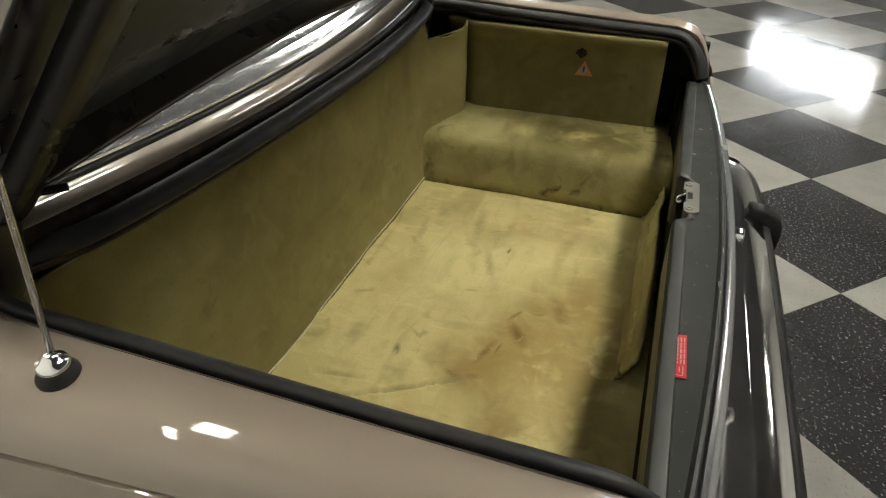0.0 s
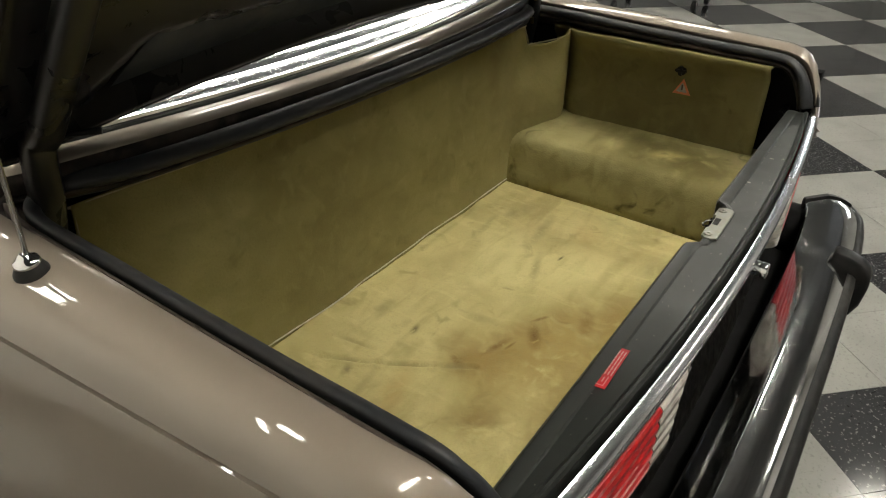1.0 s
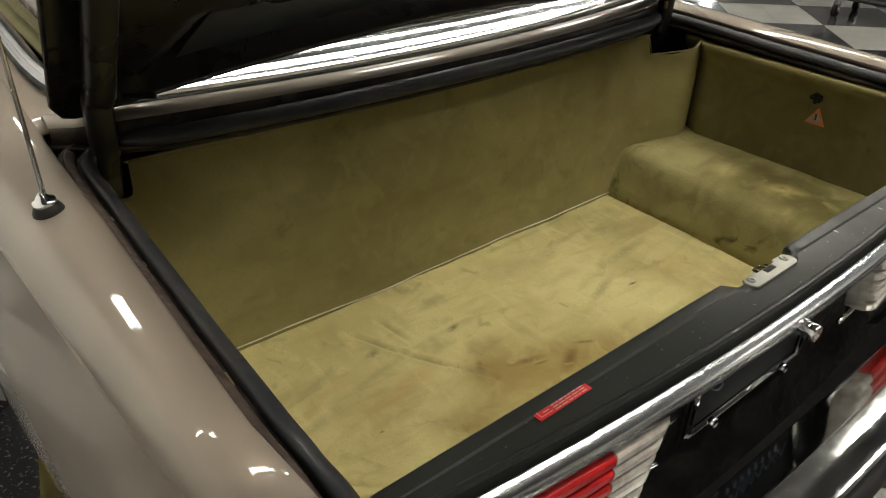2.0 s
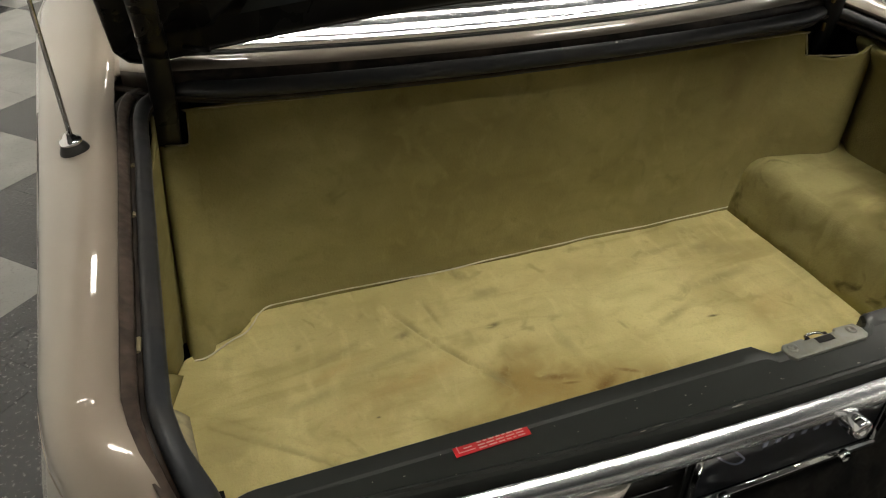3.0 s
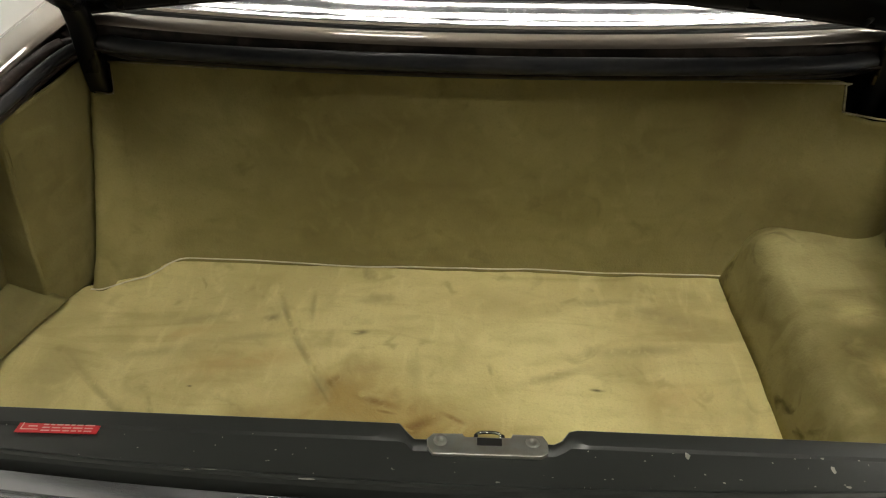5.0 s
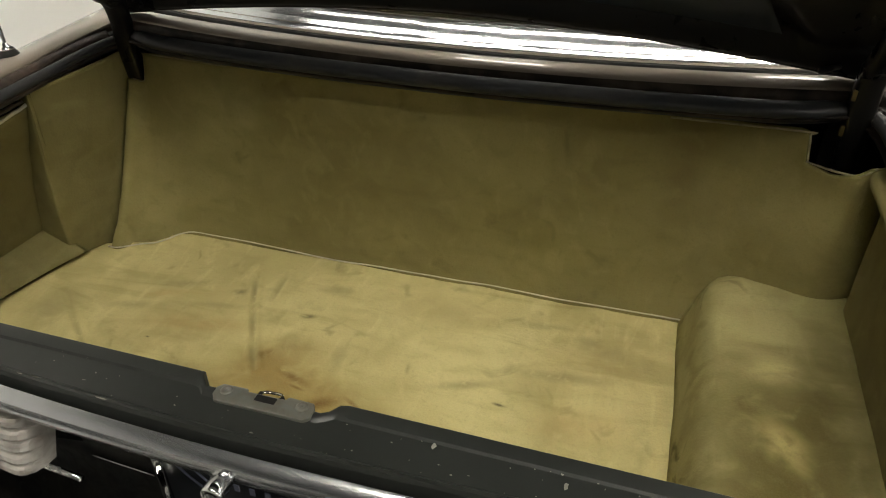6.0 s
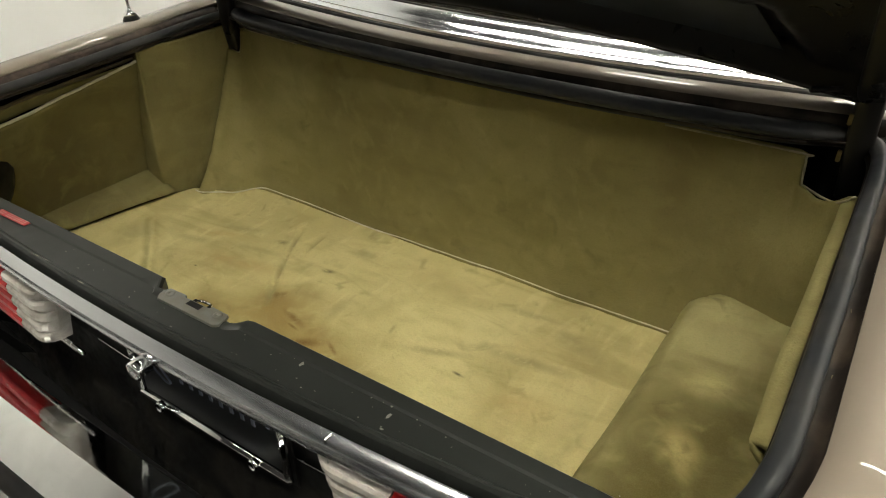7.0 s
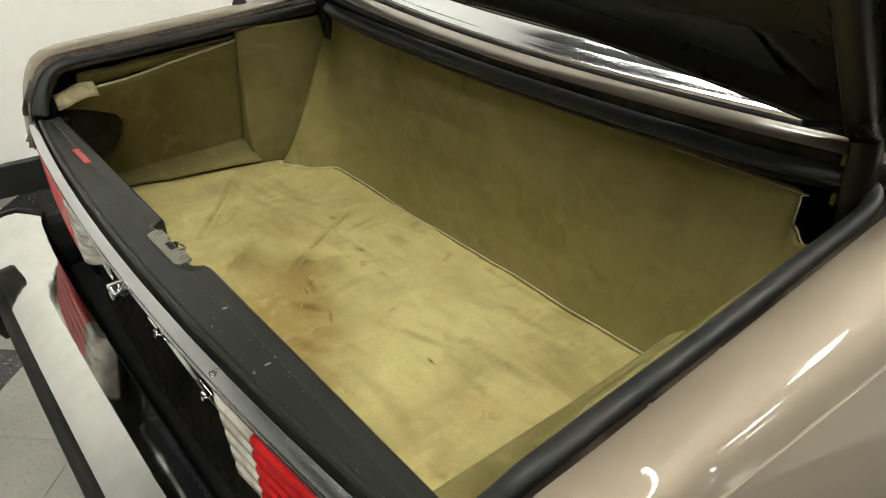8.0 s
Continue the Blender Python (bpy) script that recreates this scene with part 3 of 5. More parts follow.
def wing(side):
    def at(u, v):
        i, j = round(u * (len(WING_YS) - 1)), round(v * (len(WING) - 1))
        y = WING_YS[i]
        x, dz = WING[j]
        gx, gz = crease_at(y)
        gz -= ztop(y)
        if j <= 9:
            if x > 0.690:
                dz = 0.007 + (dz - 0.007) * (gz - 0.007) / -0.0645
                x = 0.690 + (x - 0.690) * (gx - 0.690) / 0.039
        else:
            x, dz = gx + x - 0.729, gz + dz + 0.0575
        if j < 3:
            # rolled inner edge over the gutter
            xi, zi = (INNER_LEFT if side < 0 else INNER_RIGHT)[j]
            w = smooth01((y + 0.625) / 0.065)
            x, dz = x + (xi - x) * w, dz + (zi - dz) * w
            if side < 0:
                x += 0.004 * (1 - j / 3) * smooth01((y + 0.16) / 0.12) * (1 - smooth01((y - 0.045) / 0.02))
        drop = lerp_table(REAR_DROP, y)
        tuck = lerp_table(REAR_TUCK, y) * smooth01((x - 0.64) / 0.05)
        low = smooth01(-dz / 0.16)
        tail_in = 0.055 * low * smooth01((-0.54 - y) / 0.11)
        inward = 0.022 * smooth01((-0.60 - y) / 0.06) * (1 - smooth01((x - 0.646) / 0.05))
        return (side * (x - tuck * (1 - 0.2 * low) - inward), y + tail_in, ztop(y) + dz - drop * (1 - low))
    return sheet(at, len(WING_YS) - 1, len(WING) - 1, side > 0)


for side in (-1, 1):
    part("rear_wing", wing(side), M_PAINT, car, "glossy champagne metallic wing with a fine crease", thick=0.012, sharp=38)

# front deck between the boot opening and the rear window
def bow(x):
    return 0.16 * min(abs(x), 0.63) ** 2 + 2.0 * max(0.0, abs(x) - 0.57) ** 1.5


DECK = [(-0.0470, 0.9200), (-0.0495, 0.9222), (-0.0475, 0.9245), (-0.0445, 0.9258), (-0.036, 0.9285), (-0.026, 0.9298), (-0.016, 0.9290), (-0.0085, 0.9262), (-0.0055, 0.9220), (-0.0045, 0.910)]
DECK_FACE = [(-0.0475, 0.886), (-0.0515, 0.8960), (-0.0530, 0.9050), (-0.0532, 0.9125), (-0.0528, 0.9175), (-0.0505, 0.9212), (-0.0480, 0.9215)]


def deck(u, v):
    x = -0.645 + 1.29 * u
    y, z = DECK[round(v * (len(DECK) - 1))]
    return (x, y + bow(x), z + 0.008 * x * x - 0.010 * smooth01((abs(x) - 0.56) / 0.085))


def deck_face(u, v):
    x = -0.645 + 1.29 * u
    y, z = DECK_FACE[round(v * (len(DECK_FACE) - 1))]
    return (x, y + bow(x), z + 0.008 * x * x - 0.010 * smooth01((abs(x) - 0.56) / 0.085))


part("rear_deck", sheet(deck, 48, len(DECK) - 1, True), M_PAINT, car, "narrow champagne strip before the rear window", thick=0.003)
part("deck_face", sheet(deck_face, 48, len(DECK_FACE) - 1, True), M_GUTTER, car, "black painted face under the deck strip", thick=0.003)


def side_deck(side):
    def f(u, v):
        y = 0.060 + 1.325 * u
        x0 = 0.60 - 0.03 * u
        x = x0 + (0.675 - x0) * v
        return (side * x, y, ztop(y) + 0.014 * (1 - v) - 0.012 * v * (1 - v))
    return sheet(f, 20, 4, side > 0)


for side in (-1, 1):
    part("deck_corner", side_deck(side), M_PAINT, car, thick=0.004)

# chrome moulding round the rear window
trim_pts = [(-0.60, 1.2), (-0.620, 0.55), (-0.622, 0.25), (-0.600, 0.115), (-0.54, 0.064), (-0.42, 0.038), (-0.22, 0.0145), (0.0, 0.006), (0.22, 0.0145), (0.42, 0.038), (0.54, 0.064), (0.600, 0.115), (0.622, 0.25), (0.620, 0.55), (0.60, 1.2)]
trim_path = curved([(x, y, 0.9350 + 0.004 * x * x) for x, y in trim_pts], 10)
MOULD = [(0.004, -0.006), (0.004, 0.0020), (0.0034, 0.0030), (-0.0044, 0.0064), (-0.0054, 0.0071), (-0.0064, 0.0062), (-0.0072, 0.0066), (-0.0080, 0.0078), (-0.0140, 0.0109), (-0.0200, 0.0136), (-0.0207, 0.0135), (-0.0213, 0.0128), (-0.0224, 0.0136), (-0.0310, 0.0188), (-0.0380, 0.0223), (-0.0410, 0.0235), (-0.0435, 0.0242), (-0.046, 0.0220), (-0.046, -0.006)]

def trim_run(profile):
    """The profile carried along the window's edge; it narrows along the sides."""
    bm = swept(trim_path, profile)
    bm.verts.ensure_lookup_table()
    n = len(profile)
    for i, p in enumerate(trim_path):
        k = 1.0 - 0.62 * smooth01((p.y - 0.07) / 0.10)
        for v in bm.verts[i * n:(i + 1) * n]:
            v.co = p + (v.co - p) * k
    bmesh.ops.recalc_face_normals(bm, faces=bm.faces)
    return bm


part("window_moulding", trim_run(MOULD), M_TRIM, car, "bright chrome moulding with three ridges", sharp=24)
part("window_gasket", trim_run([(-0.046, 0.0), (-0.046, 0.0215), (-0.048, 0.0245), (-0.054, 0.0255), (-0.060, 0.022), (-0.060, 0.0)]), M_RUBBER, car, "black window gasket")
part("deck_gasket", trim_run([(0.0135, -0.022), (0.0130, -0.0080), (0.0100, -0.0045), (0.0050, -0.0030), (0.0046, -0.022)]), M_RUBBER, car, "black gasket under the chrome")


def glass(u, v):
    x = -0.50 + u
    return (x, 0.060 + bow(x) + 0.48 * v, 0.952 + 0.01 * x * x + 0.28 * v)


part("rear_window", sheet(glass, 16, 8, True), M_GLASS, car, "curved clear rear window glass", thick=0.004)


def pillar(side):
    def f(u, v):
        y = 0.15 + 0.95 * u
        x = 0.575 - 0.015 * u - 0.10 * v
        lean = 0.36 * v
        return (side * x, y + lean * (1 - u), 0.950 + 0.33 * v)
    return sheet(f, 16, 8, side < 0)


for side in (-1, 1):
    part("hardtop_pillar", pillar(side), M_PAINT, car, "champagne hardtop pillar", thick=0.02)
part("hardtop_roof", sheet(lambda u, v: (-0.48 + 0.96 * u, 0.55 + 1.0 * v, 1.26 + 0.04 * (1 - (2 * u - 1) ** 2)), 12, 8, True), M_PAINT, car, "champagne hardtop roof", thick=0.02)
part("parcel_shelf", sheet(lambda u, v: (-0.58 + 1.16 * u, 0.05 + 0.03 * (2 * u - 1) ** 2 + 1.0 * v, 0.918), 6, 6, True), M_INTERIOR, car, "tan parcel shelf behind the glass", thick=0.01)

# weather seal and gutter round the boot opening (travel keeps the boot on the right)
def opening():
    half = [(-0.603, -0.640, 0.788), (-0.609, -0.630, 0.815), (-0.617, -0.612, 0.846), (-0.624, -0.588, 0.866), (-0.6275, -0.55, 0.8735), (-0.628, -0.40, 0.8785), (-0.628, -0.20, 0.8865),
            (-0.628, -0.10, 0.8915), (-0.6265, -0.045, 0.8935), (-0.619, -0.010, 0.8955), (-0.604, 0.010, 0.8975), (-0.580, 0.013, 0.900), (-0.552, -0.004, 0.903), (-0.505, -0.026, 0.905), (-0.42, -0.0410, 0.9065), (-0.22, -0.0610, 0.908)]
    pts = half + [(0.0, -0.0690, 0.909)] + [(-x, y, z) for x, y, z in reversed(half)]
    # one side sits a little further out
    pts = [(x - 0.006 * smooth01((-0.595 - x) / 0.02), y, z) for x, y, z in pts]
    return curved(pts, 7)


edge_path = opening()
bm = swept(edge_path, [(-0.029, 0.0015), (-0.021, -0.001), (-0.018, -0.007), (-0.010, -0.0085), (0.000, -0.0075), (0.004, -0.0105), (0.014, -0.012), (0.014, -0.016), (-0.029, -0.016)])
bmesh.ops.recalc_face_normals(bm, faces=bm.faces)
part("gutter", bm, M_GUTTER, car, "brownish black painted rain gutter")
SEAL = [(0.006 + 0.0135 * math.cos(a) * (1.0 + 0.12 * math.cos(3 * a)), -0.002 + 0.0125 * math.sin(a) * (1.0 + 0.1 * math.cos(3 * a))) for a in [2 * math.pi * i / 16 for i in range(16)]]
bm = swept(edge_path, SEAL)
bm.verts.ensure_lookup_table()
for i, p in enumerate(edge_path):
    k = smooth01((abs(p.x) - 0.58) / 0.03) * smooth01((p.y + 0.64) / 0.04)
    for v in bm.verts[i * len(SEAL):(i + 1) * len(SEAL)]:
        v.co = p + (v.co - p) * (1.0 - (0.25 if p.x > 0 else 0.32) * k) + Vector(((0.0035 if p.x > 0 else 0.001) * k, 0, (-0.001 if p.x > 0 else -0.005) * k))
for v in bm.verts:
    v.co += Vector((ripple(*v.co, 9, 0.0009), ripple(v.co.y, v.co.x, v.co.z, 9, 0.0009), ripple(v.co.z, v.co.y, v.co.x, 8, 0.0008)))
bmesh.ops.recalc_face_normals(bm, faces=bm.faces)
part("weather_seal", bm, M_SEAL, car, "worn black rubber weather seal")
bm = swept(edge_path, [(0.011, -0.012), (0.0135, -0.014), (0.0125, -0.0185), (0.009, -0.0185), (0.009, -0.013)])
bmesh.ops.recalc_face_normals(bm, faces=bm.faces)
part("seal_lip", bm, M_SEAL, car, "thin inner rubber lip")

lip = [p for p in edge_path if p.x < -0.595 and -0.632 < p.y < -0.004]
bm = swept(lip, [(-0.0195, 0.0080), (-0.0175, 0.0078), (-0.0125, 0.0042), (-0.0085, 0.0000), (-0.0079, -0.0035), (-0.0195, -0.0035)])
bmesh.ops.recalc_face_normals(bm, faces=bm.faces)
part("gutter_lip", bm, M_WORN_LIP, car, "reddish brown worn lip of the gutter")


for x, y, z, a, b in ((-0.6415, -0.490, 0.8680, 0.0025, 0.010), (-0.6405, -0.281, 0.8755, 0.002, 0.006), (-0.6400, -0.172, 0.8800, 0.002, 0.005), (0.6405, -0.36, 0.8715, 0.001, 0.004), (0.6400, -0.46, 0.8680, 0.001, 0.003)):
    bit = box((x - a, y - b, z - 0.002), (x + a, y + b, z + 0.0014), None, 0.0012)
    for v in bit.verts:
        v.co += Vector((ripple(*v.co, 90, 0.0012), ripple(v.co.y, v.co.z, v.co.x, 90, 0.0015), 0))
    part("torn_foam", bit, M_BINDING, car, "pale torn scrap in the gutter", False)


def front_gutter(u, v):
    x = -0.660 + 1.32 * u
    y = -0.074 + bow(x) + 0.085 * v
    return (x, y, 0.8925 - 0.004 * v + 0.003 * math.exp(-((v - 0.35) / 0.1) ** 2))


part("front_gutter", sheet(front_gutter, 40, 14, True), M_GUTTER, car, "dark painted channel before the deck", thick=0.004)

# ------------------------------------------------ boot sill and tail
def rb(x):
    return 0.035 * (x / 0.6) ** 2


def inner_edge(x):
    n = smooth01((x + 0.066) / 0.016) * (1 - smooth01((x - 0.074) / 0.016))
    return -0.605 - 0.0165 * n


SILL = [(None, 0.700), (None, 0.7835), (None, 0.7875), ("a", 0.7879), ("b", 0.7868), ("c", 0.7848), (-0.650, 0.7850), (-0.668, 0.7872), (-0.672, 0.7905), (-0.6755, 0.7905), (-0.6775, 0.7865), (-0.6772, 0.772), (-0.674, 0.740)]


def sill(u, v):
    x = -0.612 + 1.224 * u
    y, z = SILL[round(v * (len(SILL) - 1))]
    e = inner_edge(x)
    if y is None:
        y = e + (0.0 if z < 0.785 else -0.0035)
    elif y == "a":
        y = e - 0.007
    elif y == "b":
        y = min(e - 0.011, -0.621) if abs(x - 0.01) < 0.09 else -0.6235
    elif y == "c":
        y = min(e - 0.014, -0.626)
    else:
        y += rb(x)
    return (x, y, z - 0.012 * smooth01((abs(x) - 0.57) / 0.04))


part("boot_sill", sheet(sill, 170, len(SILL) - 1, True), M_SILL, car, "scratched dark grey painted boot sill", thick=0.003, sharp=22)

bm = None
rng = random.Random(5)
spots = [(-0.218, -0.6715, 0.012, 0.0022), (-0.134, -0.674, 0.010, 0.002), (-0.235, -0.6735, 0.006, 0.0015), (0.185, -0.632, 0.0035, 0.007), (0.31, -0.664, 0.004, 0.003), (0.022, -0.665, 0.003, 0.002), (0.30, -0.63, 0.005, 0.012), (0.305, -0.646, 0.003, 0.008)]
for i in range(80):
    spots.append((rng.uniform(-0.55, 0.57), rng.uniform(-0.668, -0.628), rng.uniform(0.0006, 0.0026) * rng.uniform(0.4, 1.0), rng.uniform(0.0006, 0.0015)))
for x, y, a, b in spots:
    fresh = bmesh.new()
    n = 9
    ring0 = [fresh.verts.new((x + 0.7 * a * math.cos(6.283 * k / n) * rng.uniform(0.6, 1.2), y + rb(x) + 0.55 * b * math.sin(6.283 * k / n) * rng.uniform(0.6, 1.2), 0.0)) for k in range(n)]
    fresh.faces.new(ring0)
    for v in fresh.verts:
        v.co.z = lerp_table([(-0.6755, 0.7905), (-0.672, 0.7905), (-0.668, 0.7872), (-0.650, 0.7850), (-0.626, 0.7850)], v.co.y - rb(x)) + 0.0006
    bm = joined(bm, fresh)
tagged(part("paint_chips", bm, M_CHIP, car, "pale chips in the sill paint", False), kind="stuff")

# gap and chrome strip under the sill edge
cross = [Vector((x, -0.684 + rb(x), 0.7555)) for x in [-0.622 + 1.244 * i / 60 for i in range(61)]]
bm = swept(cross, [(-0.0045, -0.012), (-0.0045, 0.0150), (-0.0038, 0.0190), (-0.0020, 0.0205), (0.0002, 0.0200), (0.0052, 0.0172), (0.0094, 0.0138), (0.0106, 0.0122), (0.0113, 0.0080), (0.0110, 0.0020), (0.0098, -0.0050), (0.0065, -0.0110), (0.0025, -0.0135)])
bmesh.ops.recalc_face_normals(bm, faces=bm.faces)
part("tail_moulding", bm, M_BRUSHED, car, "worn chrome moulding under the boot edge", sharp=26)
part("moulding_joint", box((0.2655, -0.6945 + rb(0.27), 0.7420), (0.2675, -0.6815 + rb(0.27), 0.7765), None, 0.0008), M_CHROME, car, "bright joint in the moulding", False)

PANEL = [(-0.664, 0.770), (-0.664, 0.746), (-0.640, 0.738), (-0.632, 0.730), (-0.632, 0.640), (-0.634, 0.633), (-0.637, 0.630), (-0.638, 0.626), (-0.639, 0.56), (-0.660, 0.50), (-0.672, 0.44), (-0.65, 0.34)]


def tail(u, v):
    x = -0.66 + 1.32 * u
    y, z = PANEL[round(v * (len(PANEL) - 1))]
    return (x, y + rb(x), z)


part("tail_panel", sheet(tail, 40, len(PANEL) - 1, True), M_BLACK, car, "satin black tail panel", thick=0.004)
for s in (-1, 1):
    line = [Vector((s * x, -0.6385 + rb(x), 0.6300)) for x in [0.145 + 0.085 * i / 8 for i in range(9)]]
    part("panel_bead", swept(line, ring(0.0013, 6)), M_WORN_CHROME, car, "thin bright bead on the tail panel")


part("valance", sheet(lambda u, v: (-0.66 + 1.32 * u, -0.648 + rb(-0.66 + 1.32 * u) - 0.095 * v, 0.470 - 0.012 * v), 30, 4, True), M_VOID, car, "black shelf between tail panel and bumper", thick=0.004)


def tail_light(side):
    body = new("tail_light")
    body.parent = car
    tagged(body, "ribbed tail light with red and clear lenses")
    z0, z1 = 0.632, 0.737

    def run(a, b, n):
        pts = []
        for i in range(n + 1):
            s = a + (b - a) * i / n
            if s < 0.585:
                pts.append((s, -0.664 + rb(s)))
            else:
                t = (s - 0.585) / 0.13
                ang = min(1.0, t) * math.pi / 2
                pts.append((0.585 + 0.065 * math.sin(ang), -0.664 + rb(0.585) + 0.065 * (1 - math.cos(ang)) + max(0, t - 1) * 0.13))
        return pts

    def lens(a, b, n, tip=False):
        RIBS = 5
        prof = []
        for k in range(RIBS):
            za, zb = z0 + (z1 - z0) * k / RIBS, z0 + (z1 - z0) * (k + 1) / RIBS
            h = zb - za
            prof += [(0.0235, za), (0.0275, za + 0.12 * h), (0.0300, za + 0.3 * h), (0.0300, za + 0.7 * h), (0.0275, za + 0.88 * h)]
        prof += [(0.018, z1), (-0.01, z1), (-0.01, z0)]
        bm = bmesh.new()
        rings = []
        pts = run(a, b, n)
        for i, (x, y) in enumerate(pts):
            x0, y0 = pts[max(0, i - 1)]
            x1, y1 = pts[min(n, i + 1)]
            d = Vector((x1 - x0, y1 - y0, 0)).normalized()
            out = Vector((d.y, -d.x, 0))
            f = 1.0
            if tip:
                f = math.sqrt(max(0.05, 1 - (1 - min(1.0, i / 4)) ** 2))
            rings.append([bm.verts.new((side * (x + out.x * o - (0.35 * (z - z0 - 0.105) * max(0, 1 - i / 10) if tip else 0)), y + out.y * o * f if o > 0 else y + out.y * o, z)) for o, z in prof])
        m = len(prof)
        for r0, r1 in zip(rings[:-1], rings[1:]):
            for j in range(m):
                k = (j + 1) % m
                bm.faces.new((r0[j], r0[k], r1[k], r1[j]))
        bm.faces.new(rings[0]); bm.faces.new(rings[-1][::-1])
        bmesh.ops.recalc_face_normals(bm, faces=bm.faces)
        return bm

    part("clear_lens", lens(0.232, 0.333, 12, True), M_CLEAR_LENS, body, "clear ribbed reversing lens", False)
    part("red_lens", lens(0.335, 0.668, 36), M_RED_LENS, body, "red ribbed lens", False)
    rim = [Vector((side * x, y - 0.004, z0 - 0.004)) for x, y in run(0.222, 0.668, 24)]
    if side < 0:
        rim = rim[::-1]
    part("bezel", swept(rim, ring(0.004, 6)), M_WORN_CHROME, body, "dull bright lower bezel")
    return body


for s in (-1, 1):
    tail_light(s)

# bumper
BX = [(0.0, -0.757), (0.25, -0.756), (0.45, -0.752), (0.60, -0.743), (0.665, -0.734), (0.690, -0.726), (0.699, -0.720)]
BUMP_Z = 0.573
bpath = curved([(-x, y, BUMP_Z) for x, y in reversed(BX[1:])] + [(x, y, BUMP_Z) for x, y in BX], 8)
bumper = new("bumper")
bumper.parent = car
tagged(bumper, "chrome rear bumper with black rubber strip")
BUMP = [(-0.049, -0.040), (-0.0495, -0.014), (-0.048, -0.0095), (-0.046, -0.0080), (-0.024, -0.0036), (-0.0040, -0.0004), (-0.0018, 0.0000), (0.0, 0.0000), (0.0018, -0.0004), (0.0040, -0.0010), (0.014, -0.0030), (0.026, -0.0068), (0.038, -0.0120), (0.048, -0.0182), (0.053, -0.0222), (0.056, -0.031), (0.057, -0.07), (0.050, -0.105), (0.03, -0.12), (-0.02, -0.12)]
bm = swept(bpath, BUMP)
bmesh.ops.recalc_face_normals(bm, faces=bm.faces)
part("bumper_bar", bm, M_BUMPER, bumper, "bright chrome bumper bar", sharp=13)
bm = swept(bpath, [(0.053, -0.0235), (0.062, -0.0245), (0.0695, -0.030), (0.072, -0.044), (0.0695, -0.060), (0.062, -0.068), (0.055, -0.068)])
bmesh.ops.recalc_face_normals(bm, faces=bm.faces)
part("rubber_strip", bm, M_RUBBER, bumper, "black rubber impact strip")
OVERRIDER = [(0.020, -0.030), (0.020, 0.000), (0.022, 0.008), (0.027, 0.011), (0.050, 0.008), (0.072, 0.000), (0.086, -0.010), (0.093, -0.022), (0.095, -0.045), (0.091, -0.085), (0.080, -0.112), (0.050, -0.116)]
for s in (-1, 1):
    end = [p for p in bpath if s * p.x > 0.684]
    if s < 0:
        end = end[::-1]
    d = (end[-1] - end[-2]).normalized()
    tip = [end[-1] - d * 0.004, end[-1] + d * 0.003, end[-1] + d * 0.007]
    if s < 0:
        tip = tip[::-1]
    bm = swept(tip, [(a * 1.05 + 0.001, b + 0.004 if b > -0.05 else b - 0.003) for a, b in BUMP])
    bmesh.ops.recalc_face_normals(bm, faces=bm.faces)
    part("end_cap", bm, M_RUBBER, bumper, "black rubber bumper end", sharp=40)
    bm = bmesh.new()
    rings = []
    for dx, k in ((-0.025, 0.86), (-0.0235, 0.95), (-0.019, 1.0), (0.0, 1.02), (0.019, 1.0), (0.0235, 0.95), (0.025, 0.86)):
        rings.append([bm.verts.new((s * 0.445 + dx * (1 - 0.22 * smooth01((h + 0.06) / 0.07)), -0.752 - (0.056 + (d - 0.056) * k), 0.573 - 0.05 + (h + 0.05) * k)) for d, h in OVERRIDER])
    for r0, r1 in zip(rings[:-1], rings[1:]):
        for j in range(len(OVERRIDER)):
            k = (j + 1) % len(OVERRIDER)
            bm.faces.new((r0[j], r0[k], r1[k], r1[j]))
    bm.faces.new(rings[0]); bm.faces.new(rings[-1][::-1])
    bmesh.ops.recalc_face_normals(bm, faces=bm.faces)
    part("overrider", bm, M_RUBBER, bumper, "black rubber overrider", sharp=60)

    # added block, near black, so the gap to the body stays dark
    part("bumper_gap_block", box((min(s * 0.60, s * 0.690), -0.690, 0.45), (max(s * 0.60, s * 0.690), -0.50, 0.545), None, 0.004), M_FILLER, bumper, "added black block that darkens the gap behind the bumper end")

# boot lock button
lock = part("lock_button", lathe([(0.0085, 0.0), (0.0085, 0.022), (0.0115, 0.024), (0.0115, 0.041), (0.0105, 0.0435), (0.006, 0.0435), (0.0055, 0.0415), (0.0005, 0.0415)], (0.0, -0.668, 0.744), (0, -1, 0.0), 20), M_CHROME, car, "chrome push button of the boot lock", bevel=0)

# dealer plate
plate = new("number_plate")
plate.parent = car
tagged(plate, "black dealer plate in a chrome frame")
PX0, PX1, PZ0, PZ1 = -0.130, 0.154, 0.588, 0.738
part("plate", box((PX0 + 0.006, -0.6415, PZ0 + 0.006), (PX1 - 0.006, -0.6390, PZ1 - 0.006)), M_PLATE, plate, "glossy black dealer plate", False)
fr = bmesh.new()
for lo, hi in (((PX0, -0.6500, PZ0), (PX1, -0.6400, PZ0 + 0.011)), ((PX0, -0.6500, PZ1 - 0.009), (PX1, -0.6400, PZ1)), ((PX0, -0.6500, PZ0 + 0.0105), (PX0 + 0.010, -0.6400, PZ1 - 0.0085)), ((PX1 - 0.010, -0.6500, PZ0 + 0.0105), (PX1, -0.6400, PZ1 - 0.0085))):
    fr = box(lo, hi, fr, 0.0025)
part("plate_frame", fr, M_CHROME, plate, "chrome plate frame", True)
